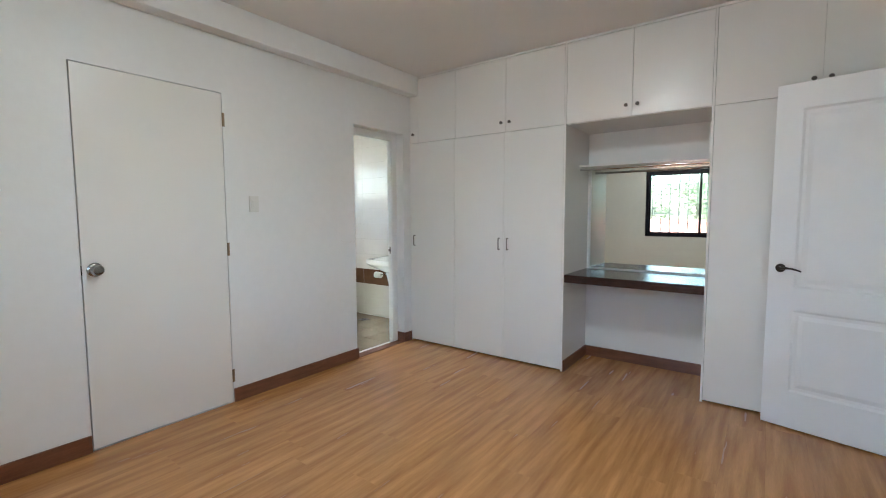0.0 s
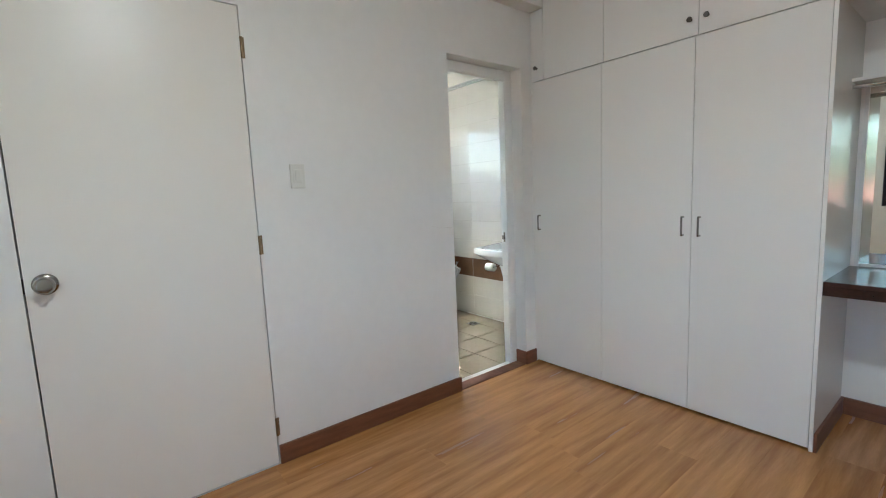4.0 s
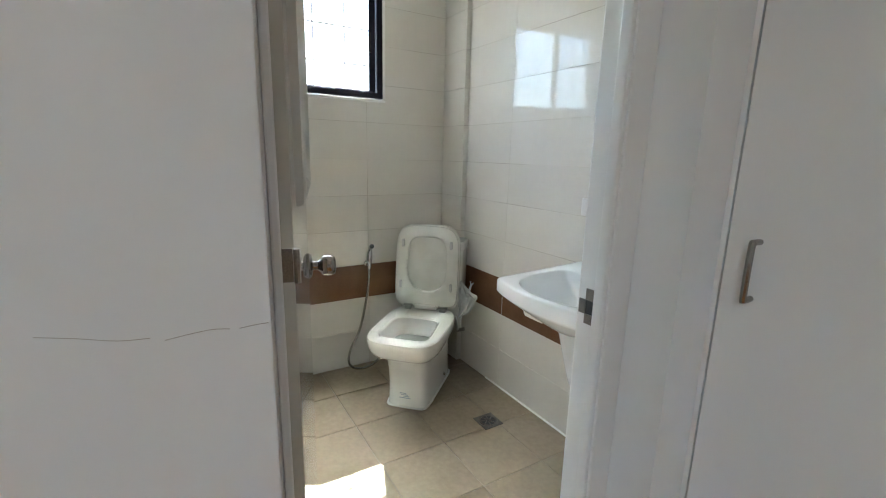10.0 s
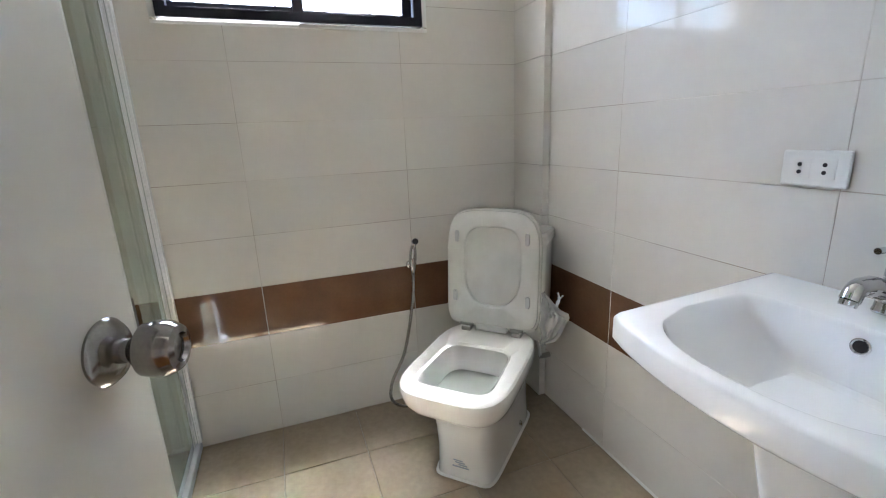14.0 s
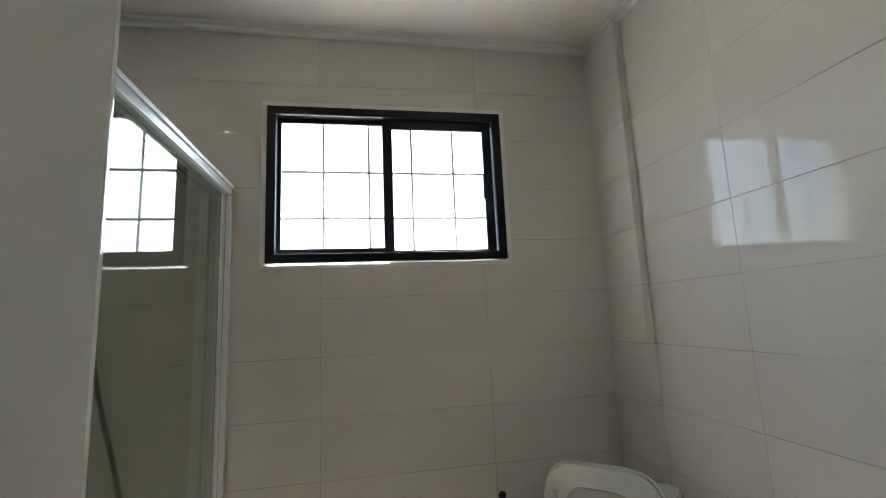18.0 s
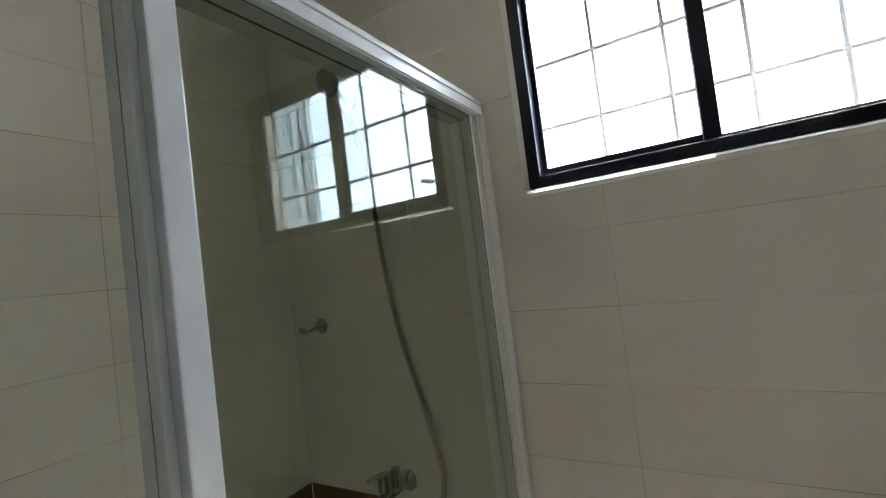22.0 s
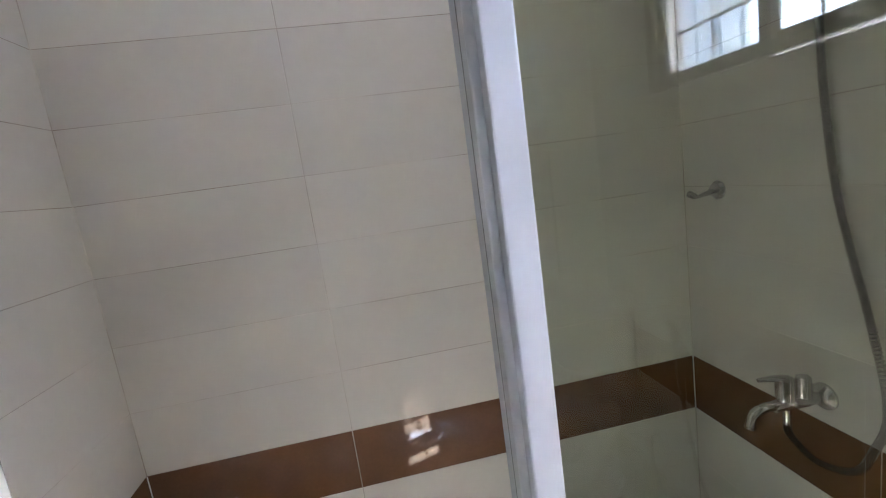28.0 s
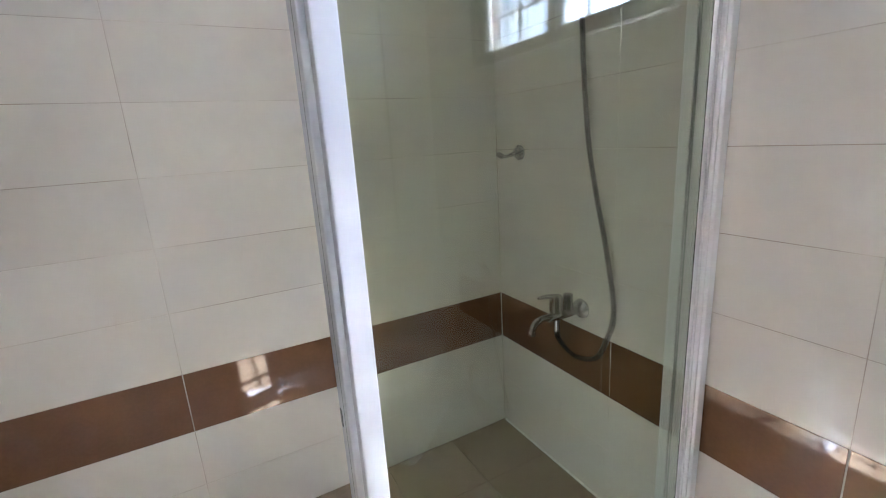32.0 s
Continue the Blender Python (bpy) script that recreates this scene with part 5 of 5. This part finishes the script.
def house(x, y, wx, wy, h, wallm, label, roof=ROOF_RED):
    hh = thing("house", (x, y, GZ), label, "house", "houses outside")
    part("wall", box(B(), x - wx, x + wx, y - wy, y + wy, GZ, GZ + h), wallm, hh)
    bm = B()
    z = GZ + h + 0.01
    loft(bm, [[Vector((x - wx - .5, y - wy - .5, z)), Vector((x + wx + .5, y - wy - .5, z)), Vector((x + wx + .5, y + wy + .5, z)), Vector((x - wx - .5, y + wy + .5, z))],
              [Vector((x - wx - .5, y - wy - .5, z + .12)), Vector((x + wx + .5, y - wy - .5, z + .12)), Vector((x + wx + .5, y + wy + .5, z + .12)), Vector((x - wx - .5, y + wy + .5, z + .12))],
              [Vector((x - wx * .6, y - .1, z + 1.6)), Vector((x + wx * .6, y - .1, z + 1.6)), Vector((x + wx * .6, y + .1, z + 1.6)), Vector((x - wx * .6, y + .1, z + 1.6))]], (True, True), False)
    part("roof", bm, roof, hh)
    for i in (-1, 0, 1):
        for s in (-1, 1):
            wn_ = part("window", box(B(), x + i * wx * .6 - .5, x + i * wx * .6 + .5, y + s * (wy + .01) - .03, y + s * (wy + .01) + .03, GZ + h * .45, GZ + h * .45 + 1.1), ALU_B, hh, "dark window")
            part("sill", box(B(), x + i * wx * .6 - .6, x + i * wx * .6 + .6, y + s * (wy + .05) - .06, y + s * (wy + .05) + .06, GZ + h * .45 - .08, GZ + h * .45 - .01), HOUSE, wn_)
    return hh


house(2.6, -13.5, 7.5, 2.6, 2.9, HOUSE, "cream house with a red hipped roof")
house(-11, -17, 5, 3, 3.0, HOUSE, "cream house with a red hipped roof")


def tree(x, y, h, r, seed, z0=GZ):
    """A trunk with limbs and a crown of many leaf clumps."""
    rnd = random.Random(seed)
    tr = thing("tree", (x, y, z0), "leafy green tree outside the window", "tree", "trees outside")
    bm = B()
    top = Vector((x + rnd.uniform(-.3, .3), y + rnd.uniform(-.3, .3), z0 + h * .55))
    tube(bm, spline([(x, y, z0), (x + .1, y - .05, z0 + h * .25), top], 5), [.16 - .008 * i for i in range(11)], 8)
    tips = []
    for i in range(9):
        a = i * 2.4 + rnd.uniform(-.3, .3)
        tip = top + Vector((math.cos(a) * r * rnd.uniform(.4, .8), math.sin(a) * r * rnd.uniform(.4, .8), h * rnd.uniform(.05, .38)))
        tube(bm, spline([top - Vector((0, 0, rnd.uniform(0, h * .15))), (top + tip) / 2 + Vector((0, 0, .15)), tip], 4), [.07 - .007 * k for k in range(9)], 6)
        tips.append(tip)
    part("trunk", bm, BARK, tr)
    verts, faces = [], []
    for tip in tips + [top + Vector((0, 0, h * .3))]:
        for k in range(5):
            c = tip + Vector((rnd.gauss(0, r * .28), rnd.gauss(0, r * .28), rnd.gauss(0, h * .07)))
            for q in range(90):
                p = c + Vector((rnd.gauss(0, r * .13), rnd.gauss(0, r * .13), rnd.gauss(0, r * .11)))
                d = Vector((rnd.uniform(-1, 1), rnd.uniform(-1, 1), rnd.uniform(-.6, .6))).normalized()
                u = d.orthogonal().normalized()
                s = rnd.uniform(.06, .12)
                b0 = len(verts)
                verts += [p - d * s, p + u * s * .42, p + d * s, p - u * s * .42]
                faces.append((b0, b0 + 1, b0 + 2, b0 + 3))
    inv = BASES[tr.name].inverted()
    me = bpy.data.meshes.new("crown")
    me.from_pydata([inv @ v_ for v_ in verts], [], faces)
    me.materials.append(LEAF)
    cr_ = new("crown", me)
    cr_.parent = tr


tree(0.5, -24, 7.0, 2.8, 1)
tree(4.6, -22, 6.4, 2.6, 2)
tree(-4.0, -23, 7.4, 3.0, 3)
tree(9.5, -25, 6.6, 2.8, 4)
tree(14.0, -22, 6.2, 2.6, 5)
tree(-9.0, -27, 7.4, 3.2, 6)
tree(2.6, -30, 8.2, 3.4, 7)

# neighbour and street lamp beyond the bathroom window
nb = thing("house", (-6.0, 9.5, GZ), "pale blue neighbouring house with upright ribs", "house", "houses outside")
part("wall", box(B(), -9.0, -4.6, 7.0, 12.0, GZ, 6.5), HOUSE_B, nb)
for i in range(9):
    part("rib", box(B(), -9.0 + i * 0.53, -8.86 + i * 0.53, 6.9, 6.998, GZ, 6.45, 0.01), HOUSE_B, nb)
part("roof", box(B(), -9.4, -4.2, 6.6, 12.4, 6.502, 6.7, 0.02), HOUSE, nb)
sl = thing("street_lamp", (-22.0, 10.5, GZ), "grey street lamp on a tall pole", "street lamp")
part("pole", tube(B(), [(-22, 10.5, GZ), (-22, 10.5, 5.2)], [0.10, 0.06], 10), IRON, sl)
part("arm", tube(B(), spline([(-22, 10.5, 5.1), (-21.8, 10.6, 5.7), (-21.2, 10.9, 6.0)], 5), 0.04, 8), IRON, sl)
part("lamp_head", box(B(), -21.4, -20.6, 10.7, 11.1, 5.92, 6.08, 0.05), IRON, sl)


# ---- pieces: wall tiles, floor tiles and planks ----
JOINT = 0.0016


def tile_mesh(name, du, dv, mat, bev=0.0008):
    """A tile of the given size with a softened front edge; it lies in u, v and stands out along w."""
    bm = B()
    a, b = du / 2, dv / 2
    rings = [[Vector((x, y, w)) for x, y in ((-a + i, -b + i), (a - i, -b + i), (a - i, b - i), (-a + i, b - i))] for i, w in ((0, 0.0), (0, T - bev), (bev * 0.3, T - bev * 0.3), (bev, T))]
    loft(bm, rings, (True, True), False)
    me = bpy.data.meshes.new(name)
    bm.to_mesh(me)
    bm.free()
    me.materials.append(mat)
    return me


MESHES = {}
AXES = {"x+": Matrix(((0, 0, 1, 0), (1, 0, 0, 0), (0, 1, 0, 0), (0, 0, 0, 1))), "x-": Matrix(((0, 0, -1, 0), (-1, 0, 0, 0), (0, 1, 0, 0), (0, 0, 0, 1))),
        "y+": Matrix(((-1, 0, 0, 0), (0, 0, 1, 0), (0, 1, 0, 0), (0, 0, 0, 1))), "y-": Matrix(((1, 0, 0, 0), (0, 0, -1, 0), (0, 1, 0, 0), (0, 0, 0, 1)))}


def lay(parent, face, at, us, holes=(), z_top=BCEIL - 0.004, z_bottom=-0.010):
    """Lays rows of tiles on a wall: at is the plane under the tiles, us the lines of the upright joints."""
    lines = [z_bottom] + [0.01 + 0.2 * k for k in range(1, 13) if z_bottom < 0.01 + 0.2 * k - 0.02 < z_top - 0.02] + [z_top]
    s = 1 if face[1] == "+" else -1
    for v0, v1 in zip(lines, lines[1:]):
        mat = TILE_B if abs(v0 - 0.41) < 0.01 else TILE_W
        for u0, u1 in zip(us, us[1:]):
            gap = JOINT if mat is TILE_W else 0.0034
            a, b, c, d = u0 + gap / 2, u1 - gap / 2, v0 + JOINT / 2, v1 - JOINT / 2
            cut = [h for h in holes if h[0] < b and h[1] > a and h[2] < d and h[3] > c]
            if any(h[0] <= a and h[1] >= b and h[2] <= c and h[3] >= d for h in cut):
                continue
            if not cut:
                key = (round(b - a, 3), round(d - c, 3), mat.name)
                if key not in MESHES:
                    MESHES[key] = tile_mesh("tile", b - a, d - c, mat)
                ob = new("tile", MESHES[key])
                cu, cv = (a + b) / 2, (c + d) / 2
                loc = (at, cu, cv) if face[0] == "x" else (cu, at, cv)
                ob.parent = parent
                ob.matrix_basis = Matrix.Translation(loc) @ AXES[face]
            else:
                h = cut[0]
                uu = sorted({a, b, *[x for x in h[:2] if a < x < b]})
                vv = sorted({c, d, *[x for x in h[2:] if c < x < d]})
                place = (lambda u, v, w: (w, u, v)) if face[0] == "x" else (lambda u, v, w: (u, w, v))
                bm = cells(B(), place, uu, vv, lambda u, v: not (h[0] < u < h[1] and h[2] < v < h[3]), at, at + s * T)
                if not bm.faces:
                    bm.free()
                    continue
                ob = new("tile", finish("tile", bm, mat))
                ob.parent = parent


lay(wall_window, "x+", WX - T, [EY, -1.118, -0.518, 0.082, 0.576], [(BW[0] - 0.006, BW[1] + 0.006, BW[2] - 0.006, BW[3] + 0.006)])
lay(wall_end, "y+", EY - T, [WX, -1.352, -0.752, DX])
lay(wall_basin, "y-", BY + T, [-1.735, -1.347, -0.747, DX])
lay(wall_bath_door, "x-", DX + T, [EY, -1.104, -0.504, BO[1] - 0.0, 0.096, BY], [(BO[0] - 0.0, BO[1] + 0.0, -0.1, BO[3])])
lines = [-0.010] + [0.01 + 0.2 * k for k in range(1, 13)] + [BCEIL - 0.032]
for v0, v1 in zip(lines, lines[1:]):
    if v1 - v0 < 0.01:
        continue
    mat = TILE_B if abs(v0 - 0.41) < 0.01 else TILE_W
    for u0, u1, face, at in ((WX + 0.001, -1.7275, "y-", 0.576), (0.5685, BY - 0.001, "x+", -1.735)):
        me = tile_mesh("tile", u1 - u0 - JOINT, v1 - v0 - JOINT, mat)
        for v_ in me.vertices:
            v_.co.z *= 0.75
        ob = new("tile", me)
        loc = ((u0 + u1) / 2, at, (v0 + v1) / 2) if face[0] == "y" else (at, (u0 + u1) / 2, (v0 + v1) / 2)
        ob.parent = casing
        ob.matrix_basis = Matrix.Translation(loc) @ AXES[face]

# bathroom floor tiles, 30 cm, laid square to the walls
FJ = 0.0026
xs = [WX] + [-1.668 + 0.302 * k for k in range(6) if -1.668 + 0.302 * k < DX - 0.03] + [-0.093]
ys = [EY] + [-0.217 + 0.302 * k for k in range(-4, 3) if EY + 0.03 < -0.217 + 0.302 * k < BY - 0.02] + [BY]
for x0, x1 in zip(xs, xs[1:]):
    for y0, y1 in zip(ys, ys[1:]):
        a, b, c, d = x0 + FJ / 2, x1 - FJ / 2, y0 + FJ / 2, y1 - FJ / 2
        key = (round(b - a, 3), round(d - c, 3), "floor")
        if key not in MESHES:
            MESHES[key] = tile_mesh("tile", b - a, d - c, TILE_F, 0.0025)
        ob = new("tile", MESHES[key])
        ob.parent = floor_bath
        ob.matrix_basis = Matrix.Translation(((a + b) / 2, (c + d) / 2, -0.0195))

# laminate planks along the room
rnd = random.Random(11)
PW, PL = 0.192, 1.21
k = 0
x = 0.001
while x < XR - 0.002:
    x1 = min(x + PW, XR - 0.001)
    y = YB - rnd.uniform(0.0, PL)
    while y < 0.60:
        a, b = max(y, YB + 0.001), min(y + PL, 0.60)
        if b - a > 0.01:
            key = (round(x1 - x, 3), round(b - a, 2), "plank")
            if key not in MESHES:
                bm = B()
                w2, l2 = (x1 - x) / 2 - 0.0001, (b - a) / 2 - 0.0001
                loft(bm, [[Vector((sx * (w2 - i), sy * (l2 - i), z)) for sx, sy in ((-1, -1), (1, -1), (1, 1), (-1, 1))] for i, z in ((0, -0.010), (0, -0.0004), (0.0003, 0.0))], (True, True), False)
                MESHES[key] = finish("plank", bm, LAMINATE)
            ob = new("plank", MESHES[key])
            ob.parent = floor_bed
            ob.matrix_basis = Matrix.Translation(((x + x1) / 2, (a + b) / 2, 0.0))
        y += PL
    x += PW
